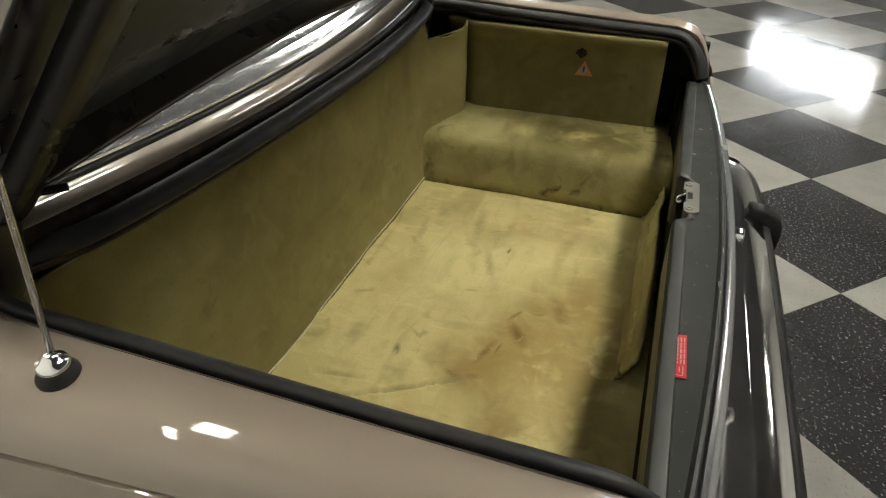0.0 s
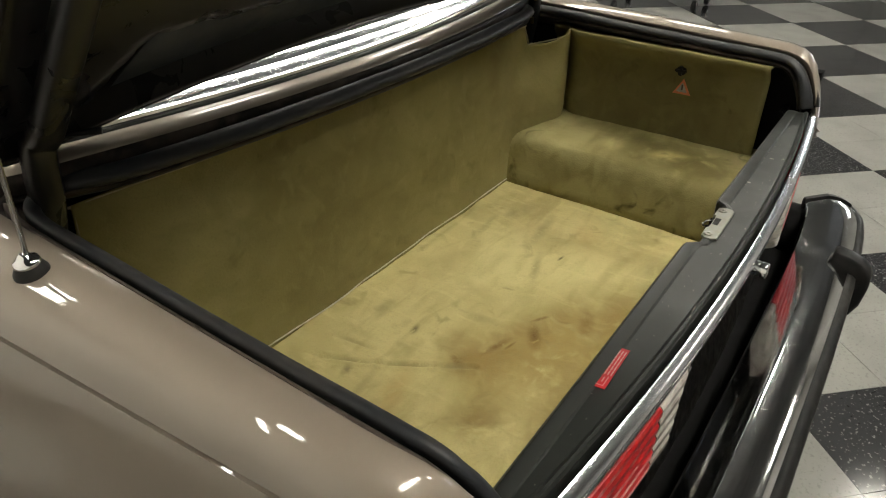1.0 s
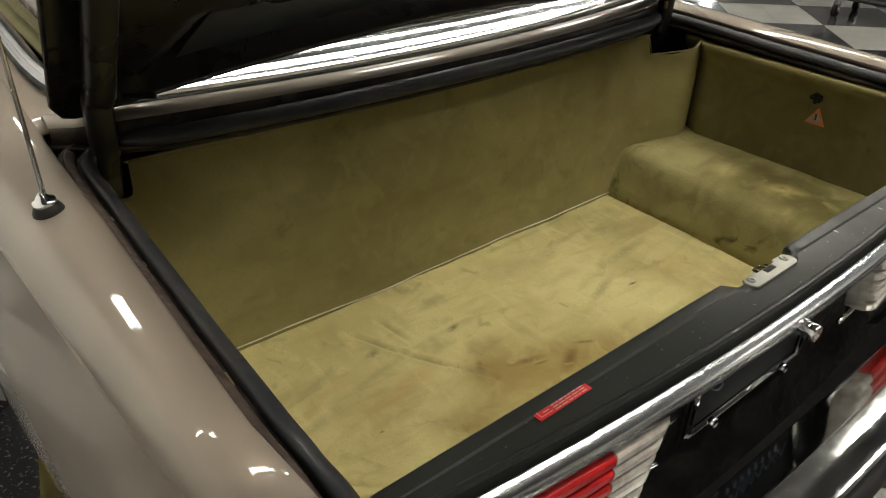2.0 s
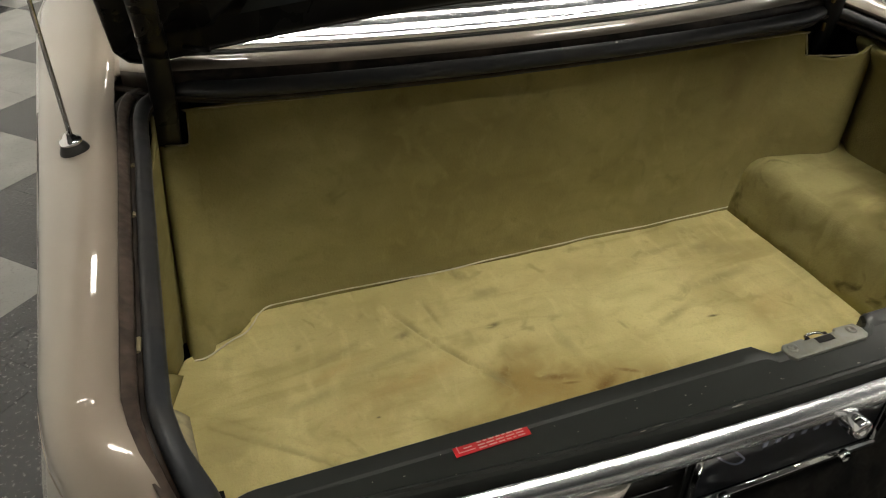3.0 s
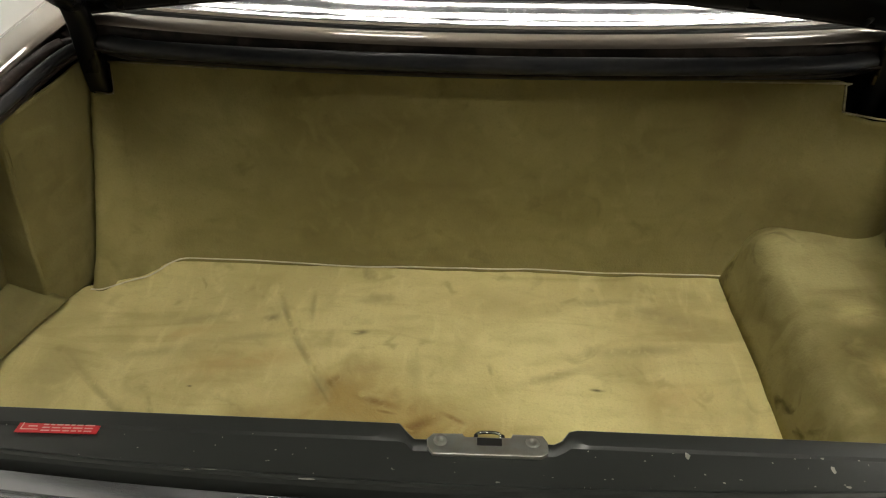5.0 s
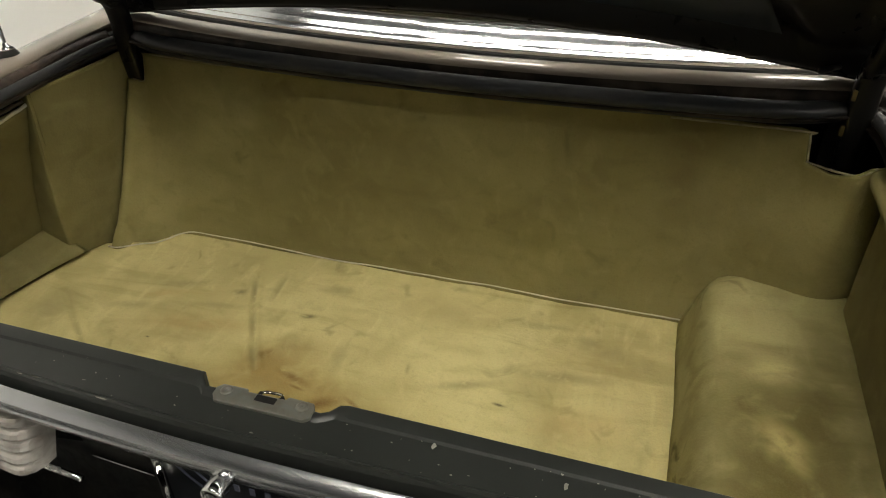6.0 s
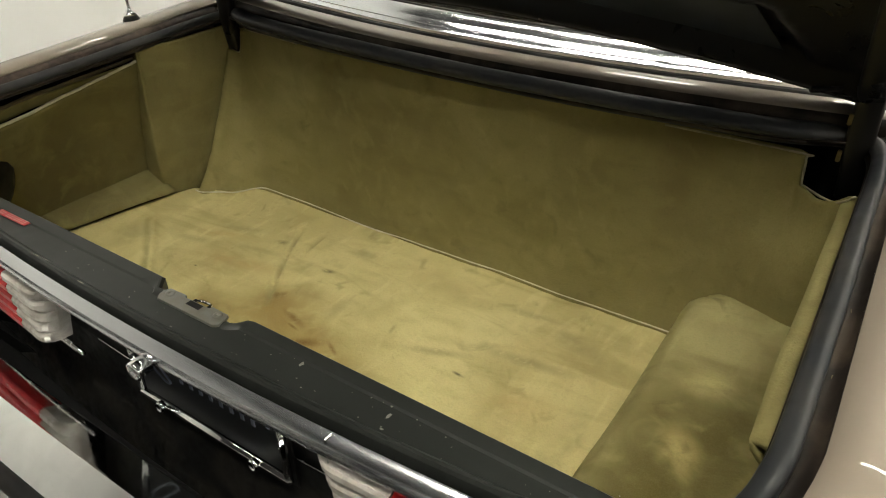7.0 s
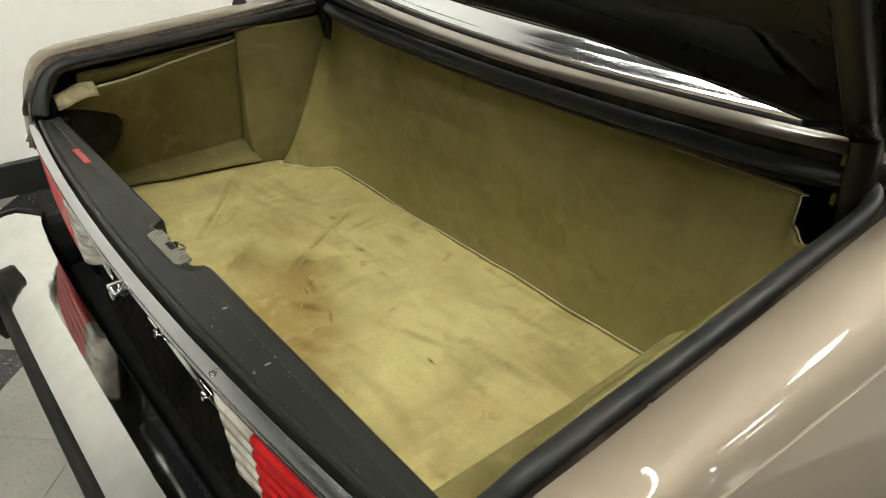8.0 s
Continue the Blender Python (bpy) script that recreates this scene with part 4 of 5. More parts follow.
# black sheet a little larger than the frame paints its shadow edge
part("frame_shadow_edge", box((PX0 - 0.005, -0.6405, PZ0 - 0.008), (PX1 + 0.005, -0.6380, PZ1 + 0.002), None, 0.001), M_RUBBER, plate, "black backing that draws a shadow edge round the frame", False)
for x in (-0.078, 0.098):
    part("plate_screw", lathe([(0.0075, 0.0), (0.0085, 0.003), (0.0078, 0.0075), (0.006, 0.0085), (0.0058, 0.0075), (0.0005, 0.0078)], (x, -0.6490, 0.596), (0, -1, 0.05), 14), M_CHROME, plate, "chrome screw cap")
# the dealer's emblem as plain shapes: a swooping line, a wavy line, a row of small marks
swoop = curved([(-0.118, -0.6425, 0.700), (-0.098, -0.6425, 0.690), (-0.070, -0.6425, 0.660), (-0.056, -0.6425, 0.643), (-0.068, -0.6425, 0.640), (-0.090, -0.6425, 0.657), (-0.112, -0.6425, 0.683)], 6)
part("emblem_line", swept(swoop, ring(0.0012, 6), (0, 1, 0)), M_PLATE_INK, plate, "grey curved emblem line")
wave = [Vector((-0.062 + 0.19 * i / 90, -0.6425, 0.682 + 0.007 * math.sin(i * 0.62) - 0.010 * i / 90)) for i in range(91)]
part("emblem_line", swept(wave, ring(0.0009, 6), (0, 1, 0)), M_PLATE_INK, plate, "grey wavy emblem line")
for i in range(8):
    part("emblem_mark", box((-0.034 + 0.0185 * i, -0.6427, 0.654), (-0.028 + 0.0185 * i, -0.6416, 0.664)), M_PLATE_INK, plate, "", False)

# latch
latch = new("latch")
latch.parent = car
tagged(latch, "zinc plated boot latch let into the sill")
lp = [(-0.038, -0.6335), (-0.033, -0.6405), (0.060, -0.6395), (0.066, -0.635), (0.066, -0.624), (0.062, -0.617), (0.036, -0.6165), (0.034, -0.6205), (-0.006, -0.6215), (-0.008, -0.618), (-0.034, -0.619), (-0.039, -0.625)]
bm = bmesh.new()
lo = [bm.verts.new((x, y, 0.7850)) for x, y in lp]
hi = [bm.verts.new((x, y, 0.7893)) for x, y in lp]
bm.faces.new(lo[::-1]); bm.faces.new(hi)
for i in range(len(lp)):
    k = (i + 1) % len(lp)
    bm.faces.new((lo[i], lo[k], hi[k], hi[i]))
part("latch_plate", bm, M_ZINC, latch, "tarnished zinc plate", False, bevel=0.0008)
for x, y in ((-0.027, -0.6262), (0.053, -0.6245)):
    part("latch_screw", lathe([(0.0062, 0.0), (0.0060, 0.0009), (0.0045, 0.0014), (0.002, 0.0014), (0.0018, 0.0006), (0.0004, 0.0006)], (x, y, 0.7890), (0, 0, 1), 14), M_ZINC, latch, "zinc screw")
bm = box((0.004, -0.6310, 0.786), (0.027, -0.6215, 0.7897), None, 0.0008)
box((0.002, -0.622, 0.772), (0.0055, -0.614, 0.7862), bm, 0.001)
box((0.0255, -0.622, 0.772), (0.029, -0.614, 0.7862), bm, 0.001)
part("latch_catch", bm, M_BLACK, latch, "dark greasy catch", False)
hook = curved([(0.004, -0.622, 0.785), (0.005, -0.612, 0.782), (0.014, -0.6085, 0.780), (0.024, -0.611, 0.782), (0.026, -0.620, 0.785)], 5)
part("latch_loop", swept(hook, ring(0.0016, 8)), M_WORN_CHROME, latch, "bent wire loop")

# red sticker with unreadable pale lines
sticker = new("warning_label")
sticker.parent = car
tagged(sticker, "small red printed label on the sill")
SM = Matrix.Translation((-0.3655, -0.6268, 0.7862)) @ Euler((radians(-4.5), 0, radians(1.2))).to_matrix().to_4x4()
part("label_sheet", box((-0.0365, -0.0076, -0.0003), (0.0365, 0.0076, 0.0003), None, 0, SM), M_RED_STICKER, sticker, "red label sheet", False)
for row in range(4):
    x = -0.014
    rr = random.Random(row + 3)
    while x < 0.031:
        w = rr.uniform(0.003, 0.009)
        part("print_bar", box((x, 0.0044 - 0.0034 * row, 0.0004), (min(x + w, 0.034), 0.0058 - 0.0034 * row, 0.00055), None, 0, SM), M_STICKER_INK, sticker, "", False)
        x += w + 0.0018
for lo, hi in (((-0.033, 0.0035), (-0.017, 0.0045)), ((-0.033, -0.0045), (-0.017, -0.0035)), ((-0.033, -0.0035), (-0.032, 0.0035)), ((-0.027, -0.001), (-0.019, 0.0002))):
    part("print_bar", box((lo[0], lo[1], 0.0004), (hi[0], hi[1], 0.00055), None, 0, SM), M_STICKER_INK, sticker, "", False)

# ------------------------------------------------ boot lining
CREASES = [((-0.317, -0.139), (-0.276, -0.226), 0.0045, 0.0045), ((-0.276, -0.226), (-0.231, -0.303), 0.0045, 0.0045), ((-0.231, -0.303), (-0.195, -0.36), 0.0045, 0.004), ((-0.263, -0.118), (-0.252, -0.20), 0.005, 0.0025), ((-0.617, -0.285), (-0.477, -0.40), 0.006, 0.003), ((-0.477, -0.40), (-0.42, -0.45), 0.006, 0.003)]


def to_segment(x, y, a, b):
    ax, ay = a
    dx, dy = b[0] - ax, b[1] - ay
    t = max(0.0, min(1.0, ((x - ax) * dx + (y - ay) * dy) / (dx * dx + dy * dy)))
    return math.hypot(x - ax - t * dx, y - ay - t * dy)


def floor_height(x, y):
    z = 0.528 + ripple(x, y, 0, 7, 0.0022) + ripple(x, y, 2, 19, 0.0012) + ripple(x, y, 5, 55, 0.0004)
    for a, b, w, d in CREASES:
        s = to_segment(x, y, a, b)
        z -= d * math.exp(-(s / w) ** 2)
        z += d * 0.7 * math.exp(-((s - 1.6 * w) / w) ** 2)
    return z


def floor_left(y):
    return lerp_table([(-0.62, -0.772), (-0.457, -0.735), (-0.402, -0.712), (-0.335, -0.698), (-0.25, -0.680), (-0.19, -0.664), (-0.165, -0.656), (-0.140, -0.646), (-0.108, -0.560), (-0.085, -0.540), (-0.04, -0.532)], y)


def floor_carpet(u, v):
    y = -0.625 + 0.580 * v
    x0 = floor_left(y)
    x = x0 + (0.436 - x0) * u
    lip = 0.004 * math.exp(-((x - x0) / 0.012) ** 2)
    return (x, y, floor_height(x, y) + lip)


part("floor_carpet", sheet(floor_carpet, 330, 160), M_FLOOR_CARPET, car, "olive tan velour floor carpet, creased and stained", thick=0.006)


def back_y(x, z):
    """The lining behind the seats."""
    t = (z - 0.53) / 0.355
    y = -0.042 + (-0.006 + 0.17 * min(x * x, 0.36)) * t
    # foot of the lining runs out on to the floor
    y -= 0.012 * max(0.0, 1 - t / 0.28) ** 2
    # lower corner pushed into the boot beside the wheel arch
    k = smooth01((-0.518 - x) / 0.045) * max(0.0, 1 - (z - 0.53) / 0.20) ** 1.3
    y -= 0.042 * k + 0.038 * smooth01((-0.570 - x) / 0.060) * max(0.0, 1 - t / 0.92) ** 0.7
    # rounded towards the other side, with a rolled edge
    y -= (0.075 + 0.060 * (t - 0.42)) * smooth01((x - 0.455 - 0.068 * smooth01((z - 0.70) / 0.12)) / (0.145 - 0.068 * smooth01((z - 0.70) / 0.12))) ** 1.15
    r = min(0.052, max(0.0, x - 0.598))
    y += 0.058 - math.sqrt(0.058 ** 2 - r * r)
    # folded in where it meets the padded cover
    y -= 0.010 * math.exp(-((x + 0.614 - 0.010 * t) / 0.014) ** 2) * (1 - smooth01((t - 0.5) / 0.3))
    y += 0.050 * smooth01((-0.629 + 0.024 * t - x) / 0.009)
    # slack folds
    y += 0.0035 * math.exp(-((z - 0.775 - 0.03 * x) / 0.006) ** 2 - ((x + 0.16) / 0.12) ** 2)
    return y + ripple(x, 0, z, 5, 0.004) + ripple(x, 3, z, 16, 0.0018) + ripple(x, 7, z, 42, 0.0006)


def seam_dip(x):
    return 0.010 * math.exp(-((x + 0.20) / 0.07) ** 2)


seam = [(x, back_y(x, 0.534) - 0.0055 - seam_dip(x)) for x in [0.432 - 0.055 * i for i in range(18)]] + [(-0.525, -0.073), (-0.536, -0.092), (-0.551, -0.111), (-0.575, -0.123), (-0.612, -0.1475), (-0.632, -0.149)]
bm = swept(curved([(x, y, floor_height(x, y) + 0.0060) for x, y in seam], 6), ring(0.0014, 7))
part("carpet_piping", bm, M_PIPING, car, "pale piping along the carpet edge")


def top_of_back(x):
    return lerp_table([(-0.70, 0.818), (-0.574, 0.818), (-0.5705, 0.869), (-0.45, 0.875), (-0.38, 0.884), (0.30, 0.884), (0.40, 0.876), (0.541, 0.869), (0.5450, 0.826), (0.572, 0.833), (0.590, 0.848), (0.606, 0.862), (0.635, 0.862), (0.70, 0.850)], x)


BACK_XS = [-0.69 + i * 0.02 for i in range(6)] + [-0.6525, -0.6475, -0.6425, -0.6375, -0.6325, -0.6285, -0.6225, -0.6175, -0.6125, -0.6085] + [-0.66, -0.655, -0.645, -0.64, -0.635, -0.625, -0.62, -0.615, -0.605, -0.60, -0.595, -0.585, -0.58] + [-0.5745, -0.570] + [-0.55 + i * 0.02 for i in range(55)] + [0.5405, 0.5455] + [0.555, 0.57, 0.58, 0.59, 0.595, 0.600, 0.605, 0.610, 0.615, 0.62, 0.625, 0.630, 0.635, 0.640, 0.645, 0.650]
BACK_XS = sorted(BACK_XS)


def back_lining(u, v):
    x = BACK_XS[round(u * (len(BACK_XS) - 1))]
    z = 0.522 + (top_of_back(x) - 0.522) * v
    return (x, back_y(x, z), z)


part("back_lining", sheet(back_lining, len(BACK_XS) - 1, 44), M_SHADED_WALL_CARPET, car, "olive velour lining behind the seats", thick=0.005, offset=1.0)
for s in (-1, 1):
    xs = (-0.574, -0.568) if s < 0 else (0.545, 0.541)
    z0, z1 = (0.8185, 0.8685) if s < 0 else (0.8265, 0.8685)
    zs = top_of_back(s * 0.612) + 0.001
    p = [(s * 0.612, back_y(s * 0.612, zs) - 0.004, zs), (s * 0.59, back_y(s * 0.59, z0) - 0.004, top_of_back(s * 0.59)), (xs[0] + s * 0.006, back_y(xs[0], z0) - 0.004, z0), (xs[0], back_y(xs[0], z0) - 0.004, z0 + 0.006), (xs[1], back_y(xs[1], z1) - 0.004, z1 - 0.005), (xs[1] - s * 0.008, back_y(xs[1], z1) - 0.004, z1), (xs[1] - s * 0.19, back_y(xs[1] - s * 0.19, z1) - 0.005, z1 + 0.006)]
    part("lining_edge", swept(curved(p, 5), ring(0.0016, 6)), M_BINDING, car, "bound edge of the lining")

# bench over the wheel arch
BENCH = [(0.421, 0.520), (0.426, 0.545), (0.433, 0.575), (0.439, 0.604), (0.446, 0.623), (0.458, 0.636), (0.476, 0.6425), (0.51, 0.645), (0.55, 0.648), (0.60, 0.651), (0.668, 0.655)]


def bench(u, v):
    y = -0.030 - 0.585 * u
    x, z = BENCH[round(v * (len(BENCH) - 1))]
    e = 1 - smooth01((-0.045 - y) / 0.05)
    x += 0.026 * e * e * (z - 0.52) / 0.13
    z -= 0.010 * e * smooth01((z - 0.6) / 0.04)
    x -= 0.012 * smooth01((-0.25 - y) / 0.3) * (1 - v)
    r = ripple(x, y, z, 9, 0.003) + ripple(x, y, z, 26, 0.0012)
    return (x + r * (1 - v), y, z + r)


part("wheel_arch_bench", sheet(bench, 60, len(BENCH) - 1), M_BENCH_CARPET, car, "soiled velour cover over the wheel arch", thick=0.006)


def side_lining(u, v):
    y = -0.045 - 0.507 * u
    lean = 0.6320 - 0.002 * u + 0.034 * smooth01((y + 0.125) / 0.06)
    if v < 0.72:
        t = v / 0.72
        z = 0.645 + 0.180 * t
        x = lean + 0.002 * (1 - t)
    else:
        t = (v - 0.72) / 0.28
        a = t * math.pi
        z = 0.825 + (0.033 - 0.006 * u) * math.sin(min(a, math.pi / 2)) - 0.010 * max(0.0, t - 0.5)
        x = lean - 0.028 * math.sin(a) ** 0.7 + 0.022 * max(0.0, t - 0.5)
    x += ripple(0, y, z, 8, 0.0025)
    return (x, y, z)


part("side_lining", sheet(side_lining, 40, 26, True), M_SHADED_SIDE_CARPET, car, "velour side lining with a rolled top edge", thick=0.006)
tri_bm = bmesh.new()
tc = Vector((0.6230, -0.377, 0.772))
tv = [(-0.020, -0.014), (0.020, -0.014), (0.0, 0.021)]
a3 = [tri_bm.verts.new(tc + Vector((0, p, q))) for p, q in tv]
b3 = [tri_bm.verts.new(tc + Vector((0.0015, p, q))) for p, q in tv]
tri_bm.faces.new(a3); tri_bm.faces.new(b3[::-1])
for i in range(3):
    k = (i + 1) % 3
    tri_bm.faces.new((a3[i], a3[k], b3[k], b3[i]))
bmesh.ops.recalc_face_normals(tri_bm, faces=tri_bm.faces)
tri_ob = part("warning_triangle", tri_bm, M_ORANGE, car, "small orange warning triangle sticker", False)
tri_in = bmesh.new()
tri_in.faces.new([tri_in.verts.new(tc + Vector((-0.0012, p * 0.62, q * 0.62))) for p, q in tv])
part("triangle_field", tri_in, M_CHIP, tri_ob, "pale field", False, thick=0.0006)
part("triangle_mark", box((tc.x - 0.0024, tc.y - 0.0018, tc.z - 0.004), (tc.x - 0.0014, tc.y + 0.0018, tc.z + 0.008)), M_INK, tri_ob, "dark mark", False)
bm = lathe([(0.011, 0.0), (0.011, 0.002), (0.006, 0.003), (0.005, 0.005), (0.005, 0.006), (0.004, 0.007)], (0.6270, -0.368, 0.810), (-1, 0, 0), 12)
box((0.6170, -0.373, 0.799), (0.6210, -0.363, 0.822), bm, 0.002)
box((0.6170, -0.381, 0.806), (0.6210, -0.355, 0.815), bm, 0.002)
part("cargo_hook", bm, M_BLACK, car, "small black hook in the side lining", False)

def rear_flap(u, v):
    x = -0.13 + 0.60 * u
    top = 0.022 + 0.05 * smooth01(u * 2.5) + ripple(x, 1, 0, 9, 0.02)
    y = -0.568 - 0.032 * v ** 0.8 + ripple(x, v, 0, 9, 0.010)
    return (x + 0.03 * v * (1 - u), y, 0.529 + top * v ** 1.6)


part("rear_lining", sheet(rear_flap, 50, 12), M_FLOOR_CARPET, car, "loose velour flap curling up at the tail", thick=0.005)

# the other side: padded pillar, sloping panel, ledge
def pad(u, v):
    z = 0.520 + 0.350 * v
    t = (z - 0.53) / 0.33
    A = Vector((-0.644 + 0.034 * t, -0.112 + 0.126 * t))
    B = Vector((-0.676 + 0.046 * t, -0.197 - 0.018 * t))
    C = Vector((-0.735 + 0.070 * t, -0.188 - 0.012 * t))
    D = Vector((-0.81 + 0.08 * t, -0.176))
    near = (A - B).normalized() * 0.014
    far = (C - B).normalized() * 0.014
    P = [A + Vector((0.010, 0.055)), A + Vector((-0.002, 0.024)), A + Vector((-0.003, -0.002)), (A + B) / 2 + Vector((0.006, 0.0)), B + near, B + (near + far) * 0.18, B + far, C, D]
    c = curved([(p.x, p.y, 0) for p in P], 8)
    p = c[round(u * (len(c) - 1))]
    r = ripple(p.x, p.y, z, 11, 0.004) + ripple(p.x, p.y, z, 30, 0.0012)
    # a dent half way up
    r -= 0.004 * math.exp(-((z - 0.665) / 0.012) ** 2 - ((u - 0.22) / 0.1) ** 2)
    return (p.x - r * 0.6, p.y + r, z)


part("arch_pad", sheet(pad, 64, 44, True), M_SHADED_SIDE_CARPET, car, "padded velour cover of the wheel arch", thick=0.006)


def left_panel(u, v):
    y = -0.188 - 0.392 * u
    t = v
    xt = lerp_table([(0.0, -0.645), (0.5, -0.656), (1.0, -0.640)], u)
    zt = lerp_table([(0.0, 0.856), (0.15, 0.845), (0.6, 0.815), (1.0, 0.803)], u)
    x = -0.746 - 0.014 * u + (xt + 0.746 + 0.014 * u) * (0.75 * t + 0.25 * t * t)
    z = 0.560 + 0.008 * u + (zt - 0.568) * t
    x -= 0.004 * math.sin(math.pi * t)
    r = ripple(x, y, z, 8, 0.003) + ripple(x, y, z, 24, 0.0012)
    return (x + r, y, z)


part("left_lining", sheet(left_panel, 36, 24), M_SHADED_SIDE_CARPET, car, "sloping velour panel with a frayed upper edge", thick=0.005)
frayed = curved([left_panel(u / 10, 1.0) for u in range(11)], 4)
frayed = [p + Vector((0.003 + ripple(p.y * 40, 0, 0, 1, 0.0015), 0, ripple(p.y * 60, 4, 0, 1, 0.0015))) for p in frayed]
part("frayed_edge", swept(frayed, ring(0.0028, 6)), M_PIPING, car, "pale frayed carpet edge")


def ledge(u, v):
    y = -0.186 - 0.414 * u
    x0, x1 = -0.752 - 0.020 * u, floor_left(y) + 0.010
    # tongue that laps over the floor near the pad
    x1 += 0.003 * math.exp(-((y + 0.195) / 0.03) ** 2)
    x = x0 + (x1 - x0) * v
    z = 0.572 + 0.004 * u - (0.572 + 0.004 * u - 0.5440) * (0.55 * v + 0.45 * v * v) - 0.004 * max(0.0, v - 0.8) / 0.2
    r = ripple(x, y, z, 12, 0.003)
    return (x, y, z + r * (1 - v))


part("ledge_carpet", sheet(ledge, 36, 10, True), M_SHADED_SIDE_CARPET, car, "soiled sloping velour strip beside the floor, darkened as if in shade", thick=0.004)
# stiff beige board behind the loosened lining, and a black cover in the rear corner
def loose_board(u, v):
    y = -0.520 - 0.080 * u
    return (-0.614 - 0.036 * v + 0.006 * u, y, 0.808 - 0.006 * u + 0.020 * v - 0.010 * (2 * v - 1) ** 2 + 0.004 * math.sin(5 * u))


part("lining_board", sheet(loose_board, 10, 8, True), M_BINDING, car, "bare pale board curling at the end of the lining", thick=0.003)


def brown_flap(u, v):
    y = -0.215 - 0.330 * u
    return (-0.664 + 0.026 * v, y, 0.842 - 0.034 * u + 0.030 * v * (0.3 + 0.7 * u) + ripple(y, v, 0, 20, 0.003))


part("lining_batten", sheet(brown_flap, 18, 6, True), M_FLAP, car, "brown backing folded over behind the lining", thick=0.004)
part("lining_fold", sheet(lambda u, v: tuple(a + b for a, b in zip(brown_flap(u, v), (0.004 - 0.010 * v, 0.0, -0.010 + 0.004 * u))), 18, 6, True), M_SHADED_SIDE_CARPET, car, "folded velour under the backing", thick=0.003)
bm = lathe([(0.088, 0.0), (0.092, 0.016), (0.087, 0.030), (0.072, 0.038), (0.004, 0.042)], (-0.702, -0.562, 0.722), (1, 0.30, 0.05), 32)
part("corner_cover", bm, M_BLACK, car, "round black plastic cover in the corner")

# bare shell round the lining
part("shell_side", sheet(lambda u, v: (-0.772 + 0.085 * v * v + 0.02 * v, -0.575 + 0.63 * u, 0.45 + 0.395 * v), 6, 8), M_VOID, car, "dark inner wing", thick=0.004)
part("shell_side", box((0.665, -0.64, 0.45), (0.69, 0.06, 0.845)), M_VOID, car, "dark inner wing", False)
part("shell_floor", box((-0.765, -0.64, 0.44), (0.69, 0.06, 0.50)), M_VOID, car, "dark boot floor pan", False)
part("shell_front", box((-0.70, 0.036, 0.45), (0.70, 0.05, 0.862)), M_VOID, car, "dark bulkhead", False)
part("shell_rear", box((-0.64, -0.626, 0.50), (0.64, -0.6125, 0.745)), M_VOID, car, "dark inner tail panel", False)
for s in (-1, 1):
    part("corner_filler", box((s * 0.636 - 0.040, -0.598, 0.50), (s * 0.636 + 0.040, -0.588, 0.772)), M_VOID, car, "dark inner corner", False)

# lower body so that the car stands complete
part("underbody", box((-0.66, -0.60, 0.22), (0.66, 3.5, 0.44), None, 0.02), M_VOID, car, "dark underbody", False)
for sx, wy in ((-1, 0.35), (1, 0.35), (-1, 2.85), (1, 2.85)):
    wheel = new("wheel")
    wheel.parent = car
    tagged(wheel, "road wheel with black tyre")
    c = (sx * 0.60, wy, 0.315)
    part("tyre", lathe([(0.21, -0.09), (0.28, -0.10), (0.308, -0.085), (0.315, -0.05), (0.315, 0.05), (0.308, 0.085), (0.28, 0.10), (0.21, 0.09)], c, (sx, 0, 0), 36), M_RUBBER, wheel, "black tyre")
    part("rim", lathe([(0.20, -0.06), (0.21, 0.06), (0.19, 0.07), (0.12, 0.05), (0.06, 0.06), (0.01, 0.062)], c, (sx, 0, 0), 30), M_WORN_CHROME, wheel, "alloy rim")

# doors, bonnet and windscreen, plain, so that the body is whole
def front_body(u, v):
    y = 1.6 + 2.05 * u
    a = math.pi * v
    half = 0.80 - 0.10 * smooth01((u - 0.55) / 0.45) ** 2
    x = -half * math.copysign(abs(math.cos(a)) ** 0.35, math.cos(a))
    top = 0.90 - 0.13 * smooth01(u) - 0.12 * smooth01((u - 0.9) / 0.1)
    return (x, y, 0.30 + (top - 0.30) * math.sin(a) ** 0.28)


part("front_body", sheet(front_body, 24, 24), M_PAINT, car, "champagne bonnet and front wings", thick=0.01)
part("nose_panel", box((-0.68, 3.60, 0.28), (0.68, 3.66, 0.64), None, 0.02), M_BLACK, car, "dark front panel")
part("windscreen", sheet(lambda u, v: (-0.58 + 1.16 * u, 1.98 - 0.46 * v - 0.10 * (2 * u - 1) ** 2, 0.88 + 0.40 * v), 12, 6), M_GLASS, car, "curved windscreen glass", thick=0.004)
part("hardtop_front", sheet(lambda u, v: (-0.48 + 0.96 * u, 1.50 + 0.06 * v, 1.26 + 0.04 * (1 - (2 * u - 1) ** 2) - 0.01 * v), 12, 2, True), M_PAINT, car, "front edge of the hardtop", thick=0.02)
for s in (-1, 1):
    part("door_side", sheet(lambda u, v: (s * (0.60 + 0.20 * math.sin(math.pi * (0.15 + 0.5 * v))), 0.9 + 0.9 * u, 0.28 + 0.60 * v), 8, 10, s < 0), M_PAINT, car, "champagne door", thick=0.01)

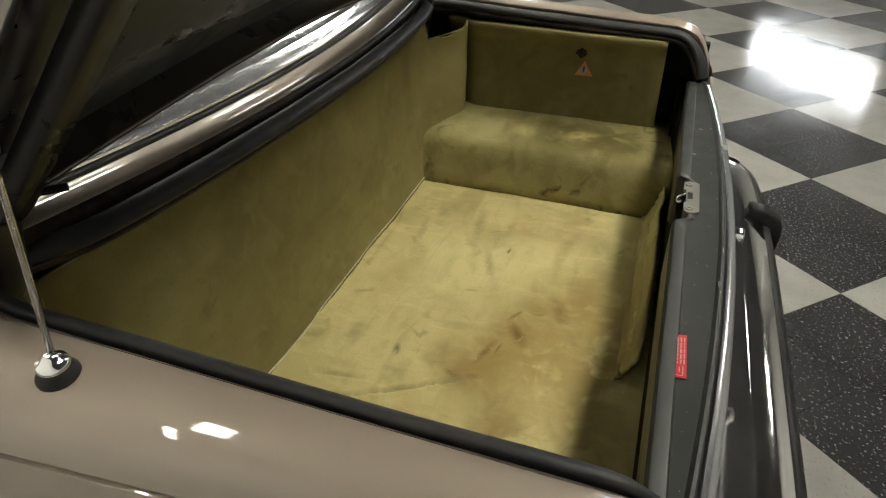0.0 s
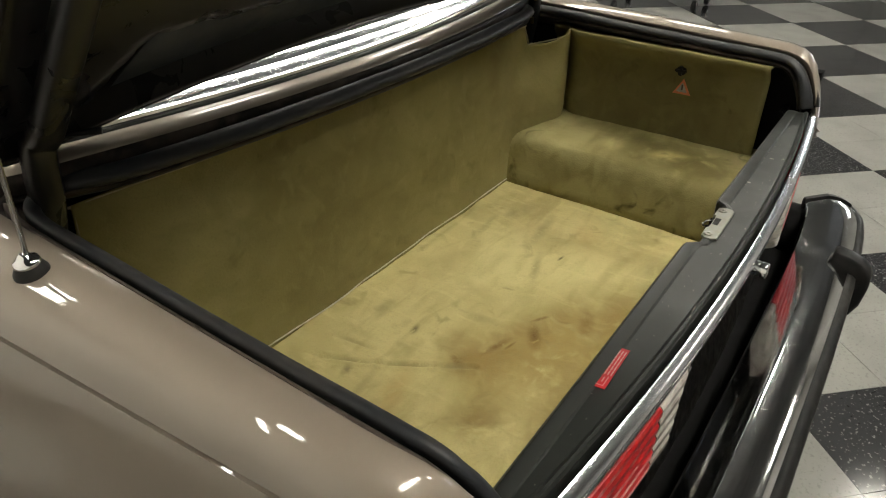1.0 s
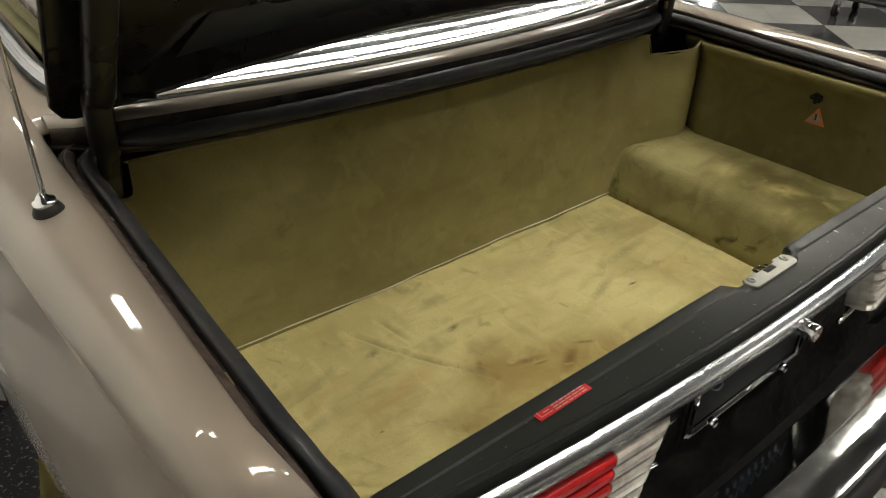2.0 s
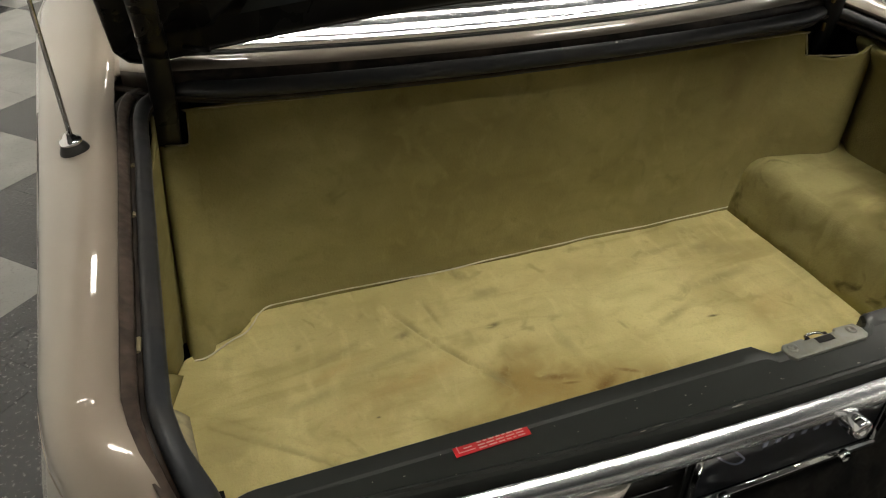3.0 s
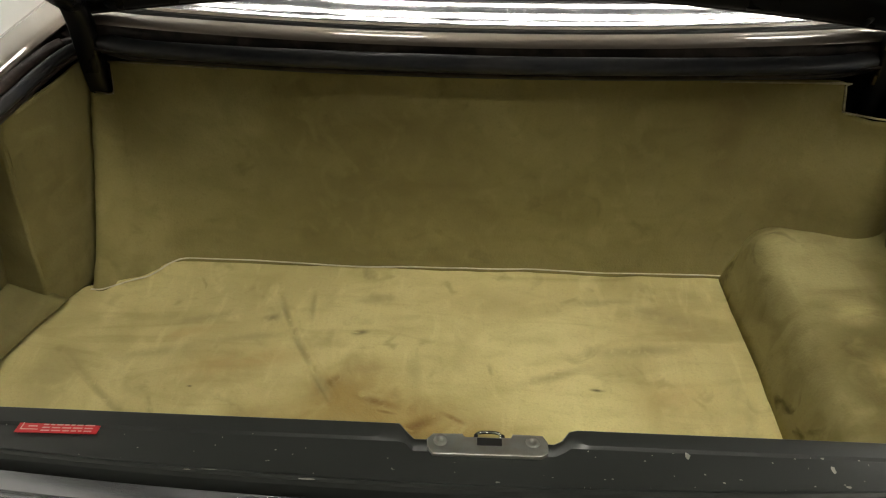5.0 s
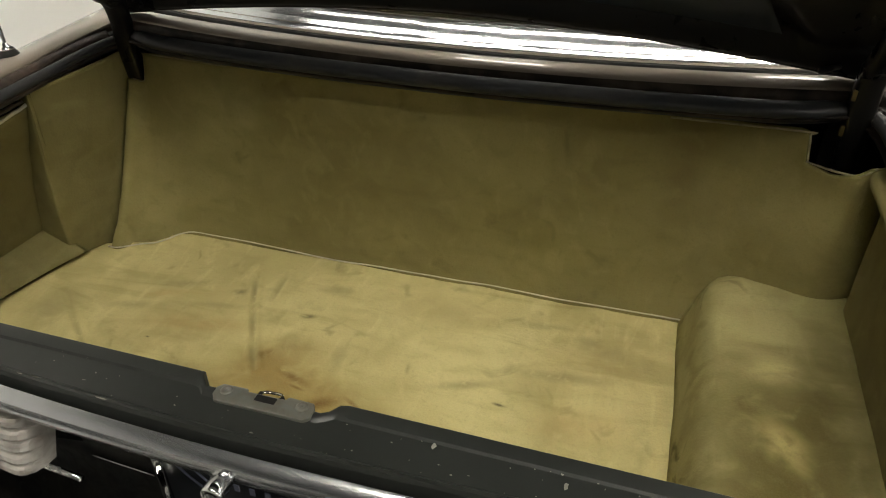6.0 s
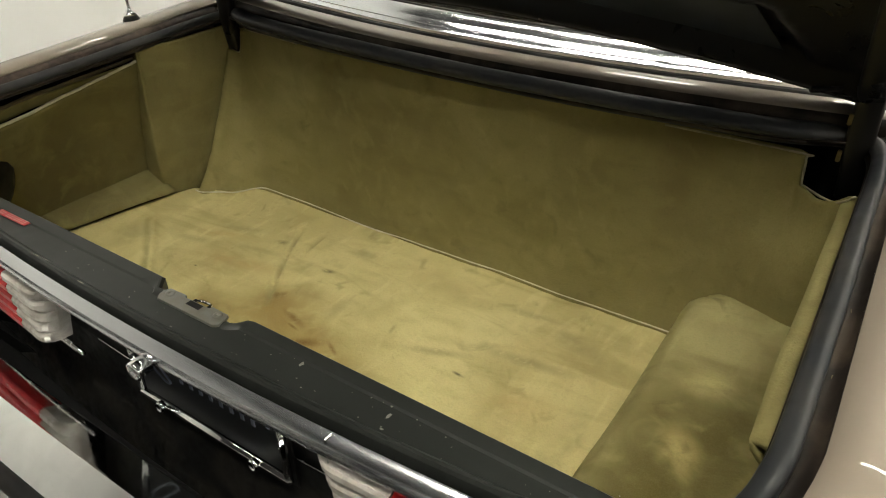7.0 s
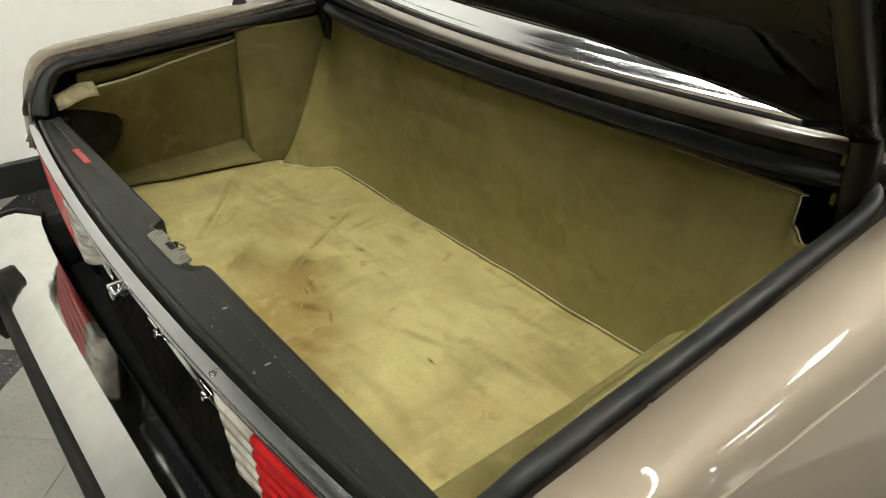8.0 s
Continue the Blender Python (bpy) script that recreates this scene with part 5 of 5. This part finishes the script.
# aerial on the wing
aerial = new("aerial")
aerial.parent = car
tagged(aerial, "steel aerial on a black rubber base")
ab = Vector((-0.697, -0.161, 0.903))
part("aerial_base", lathe([(0.0155, -0.010), (0.0175, -0.004), (0.0165, 0.004), (0.0125, 0.011), (0.010, 0.013)], ab, (-0.12, 0, 1), 22), M_RUBBER, aerial, "black rubber base")
part("aerial_collar", lathe([(0.0118, 0.010), (0.0128, 0.013), (0.0118, 0.0165), (0.008, 0.018), (0.0055, 0.022), (0.003, 0.024)], ab, (-0.12, 0, 1), 20), M_CHROME, aerial, "chrome collar")
part("aerial_mast", rod(ab + Vector((0, 0, 0.02)), ab + Vector((0.016, -0.03, 0.75)), 0.0027, 10, 0.0016), M_WORN_CHROME, aerial, "thin steel mast")

# ------------------------------------------------ boot lid
LID_A = radians(50)
LID_UP = Vector((0, -math.cos(LID_A), math.sin(LID_A)))
LID_IN = Vector((0, -math.sin(LID_A), -math.cos(LID_A)))
LID_O = Vector((0, 0.034, 0.9253))
LID_W, LID_L = 0.642, 0.80


def lid_k0(x):
    k = 0.087 * (1 - abs(x / LID_W) ** 1.74)
    e = abs(x) - (LID_W - 0.045)
    if e > 0:
        k += 0.045 - math.sqrt(max(0.0, 0.045 ** 2 - e * e))
    return k


def lid_point(x, k, h):
    return LID_O + Vector((x, 0, 0)) + LID_UP * k + LID_IN * h


LID_US = [-1 + 2 * i / 96 for i in range(97)]
LID_VS = [0, 0.006, 0.02, 0.035, 0.05] + [0.05 + 0.90 * i / 60 for i in range(1, 61)] + [0.97, 1.0]


def soft_box(d, w=0.012):
    return smooth01(d / w)


def lid_relief(x, k):
    a = abs(x)
    k0 = lid_k0(x)
    d = min(LID_W - a, k - k0, LID_L - k)
    h = -0.016 * soft_box(d - 0.018, 0.010)                       # inner panel lies back from the flange
    f = min(0.495 - a - 0.6 * (k - 0.09), k - k0 - 0.018, 0.162 - k)
    h -= 0.016 * soft_box(f, 0.008)                               # long pocket by the hinge edge
    p = min(0.44 - a, k - 0.265, 0.60 - k, (k - 0.20) * 0.9)
    h -= 0.020 * soft_box(p, 0.016)                               # large centre pocket
    rib = abs(a - (k - 0.20) * 0.85)
    h += 0.022 * (1 - smooth01(rib / 0.028)) * soft_box(p, 0.03)  # slanting ribs
    arm = max(abs(a - 0.592) - 0.022, 0)
    h += 0.010 * (1 - smooth01(arm / 0.008)) * smooth01((k - 0.06) / 0.03) * (1 - smooth01((k - 0.42) / 0.03))
    return h


def lid_inner(u, v):
    x = LID_W * LID_US[round(u * 96)]
    k0 = lid_k0(x)
    k = k0 + (LID_L - k0) * LID_VS[round(v * (len(LID_VS) - 1))]
    return lid_point(x, k, lid_relief(x, k))


def lid_outer(u, v):
    x = LID_W * LID_US[round(u * 96)]
    k0 = lid_k0(x)
    k = k0 + (LID_L - k0) * v
    e = min(LID_W - abs(x), k - k0, LID_L - k)
    crown = 0.05 * (1 - (x / LID_W) ** 2) * 0.5
    return lid_point(x, k, -0.004 - 0.034 * smooth01(e / 0.03) - crown * smooth01(e / 0.1))


lid = new("boot_lid")
lid.parent = car
tagged(lid, "raised boot lid, champagne outside and black underneath")
part("lid_inner_panel", sheet(lid_inner, 96, len(LID_VS) - 1), M_LID, lid, "glossy black ribbed underside")


def pocket_sheen(u, v):
    """Added grey sheet in the long pocket; its colour stands for a reflected sheen."""
    x = (2 * u - 1) * (0.475 - 0.042 * v)
    k = lid_k0(x) + 0.026
    return lid_point(x, k + (0.154 - k) * v, -0.0285)


part("pocket_sheen", sheet(pocket_sheen, 60, 8), M_POCKET_SHEEN, lid, "slate grey sheet painting the reflected sheen in the pocket")
part("lid_skin", sheet(lid_outer, 96, 30, True), M_PAINT, lid, "champagne outer skin")
rim_pts = [lid_point(LID_W * u, lid_k0(LID_W * u), -0.002) for u in LID_US] + [lid_point(LID_W, k, -0.002) for k in (0.3, 0.5, LID_L)] + [lid_point(LID_W * u, LID_L, -0.002) for u in reversed(LID_US)] + [lid_point(-LID_W, k, -0.002) for k in (0.5, 0.3)]
part("lid_hem", swept(rim_pts + rim_pts[:1], ring(0.0032, 6), (0, 0.3, 1)), M_BLACK, lid, "folded hem of the lid")
for s in (-1, 1):
    pts = [(s * 0.602, 0.014, 0.812), (s * 0.600, 0.006, 0.845), (s * 0.596, -0.003, 0.885), (s * 0.594, -0.006, 0.925), (s * 0.593, -0.016, 0.962), *[tuple(lid_point(s * 0.592, k, 0.020)) for k in (0.09, 0.16, 0.24, 0.34, 0.44)]]
    bm = swept(curved(pts, 6), [(-0.017, -0.009), (-0.013, -0.0125), (0.013, -0.0125), (0.017, -0.009), (0.017, 0.009), (0.013, 0.0125), (-0.013, 0.0125), (-0.017, 0.009)], (0, -0.8, 0.4))
    bmesh.ops.recalc_face_normals(bm, faces=bm.faces)
    hinge = part("hinge_arm", bm, M_LID, lid, "curved black hinge arm")
    for z, y in ((0.928, -0.0195), (0.875, -0.0150))[:2 if s > 0 else 0]:
        part("hinge_bush", box((s * 0.579 - 0.0045, y - 0.0015, z - 0.0075), (s * 0.579 + 0.0010, y + 0.005, z + 0.0075), None, 0.0008), M_BRASS, hinge, "brass bush", False)
    part("hinge_well", box((s * 0.610 - 0.046, 0.012, 0.800), (s * 0.610 + 0.046, 0.034, 0.884)), M_VOID, car, "dark hinge well", False)
    a = lid_point(s * 0.555, 0.040, 0.0)
    part("bump_stop", rod(a, lid_point(s * 0.525, 0.068, 0.026), 0.0035, 12, 0.0045), M_RUBBER, lid, "black rubber stop")
for s in (-1, 1):
    bm = lathe([(0.030, 0.0), (0.030, 0.004), (0.024, 0.005), (0.022, 0.001), (0.004, 0.0)], lid_point(s * 0.17, 0.235, -0.0155), LID_IN, 24)
    part("lid_hole", bm, M_VOID, lid, "dark access hole")

# ---------------------------------------------------------------- tiled floor, last
part_floor = tagged(part("floor", box((-4.5, -8.0, -0.12), (15.0, 10.0, -0.0032)), M_SUBFLOOR, None, "", False), "polished chequered vinyl tile floor", "floor", kind="structure")
E1 = Vector((0.431, 0.431, 0)) / 2
E2 = Vector((0.431, -0.431, 0)) / 2
ORIGIN = Vector((1.119, -1.203, 0))
tile_mesh = {}
g = 0.0003


def tile_faces(bm, o):
    n1, n2 = E1.normalized() * g, E2.normalized() * g
    c = [o + n1 + n2, o + E1 - n1 + n2, o + E1 + E2 - n1 - n2, o + E2 + n1 - n2]
    q = 0.0005
    mid = sum(c, Vector()) / 4
    top = [bm.verts.new(p + (mid - p).normalized() * q) for p in c]
    low = [bm.verts.new(p - Vector((0, 0, 0.003))) for p in c]
    bm.faces.new(top[::-1])
    for i in range(4):
        k = (i + 1) % 4
        bm.faces.new((low[k], low[i], top[i], top[k]))


for kind, mat in (("dark", M_TILE_DARK), ("light", M_TILE_LIGHT)):
    bm = bmesh.new()
    tile_faces(bm, Vector())
    bmesh.ops.recalc_face_normals(bm, faces=bm.faces)
    me = bpy.data.meshes.new("floor_tile")
    bm.to_mesh(me)
    bm.free()
    me.materials.append(mat)
    tile_mesh[kind] = me
rest = {"dark": bmesh.new(), "light": bmesh.new()}
singles = 0
for i in range(-60, 60):
    for j in range(-60, 60):
        o = ORIGIN + E1 * i + E2 * j
        c = o + (E1 + E2) / 2
        if not (-3.2 < c.x < 14.0 and -7.4 < c.y < 9.4):
            continue
        kind = "dark" if (i // 2 - j // 2) % 2 == 0 else "light"
        near = (0.9 < c.x < 3.6 and -2.6 < c.y < 1.0) or (-2.0 < c.x < -0.95 and -0.8 < c.y < 3.4)
        if near and singles < 300:
            singles += 1
            ob = new("floor_tile", tile_mesh[kind])
            ob.location = o
            ob.parent = part_floor
        else:
            tile_faces(rest[kind], o)
for kind, mat in (("dark", M_TILE_DARK), ("light", M_TILE_LIGHT)):
    bmesh.ops.recalc_face_normals(rest[kind], faces=rest[kind].faces)
    ob = part("floor_tiles", rest[kind], mat, part_floor, kind + " vinyl tiles", False)
    tagged(ob, kind="stuff")
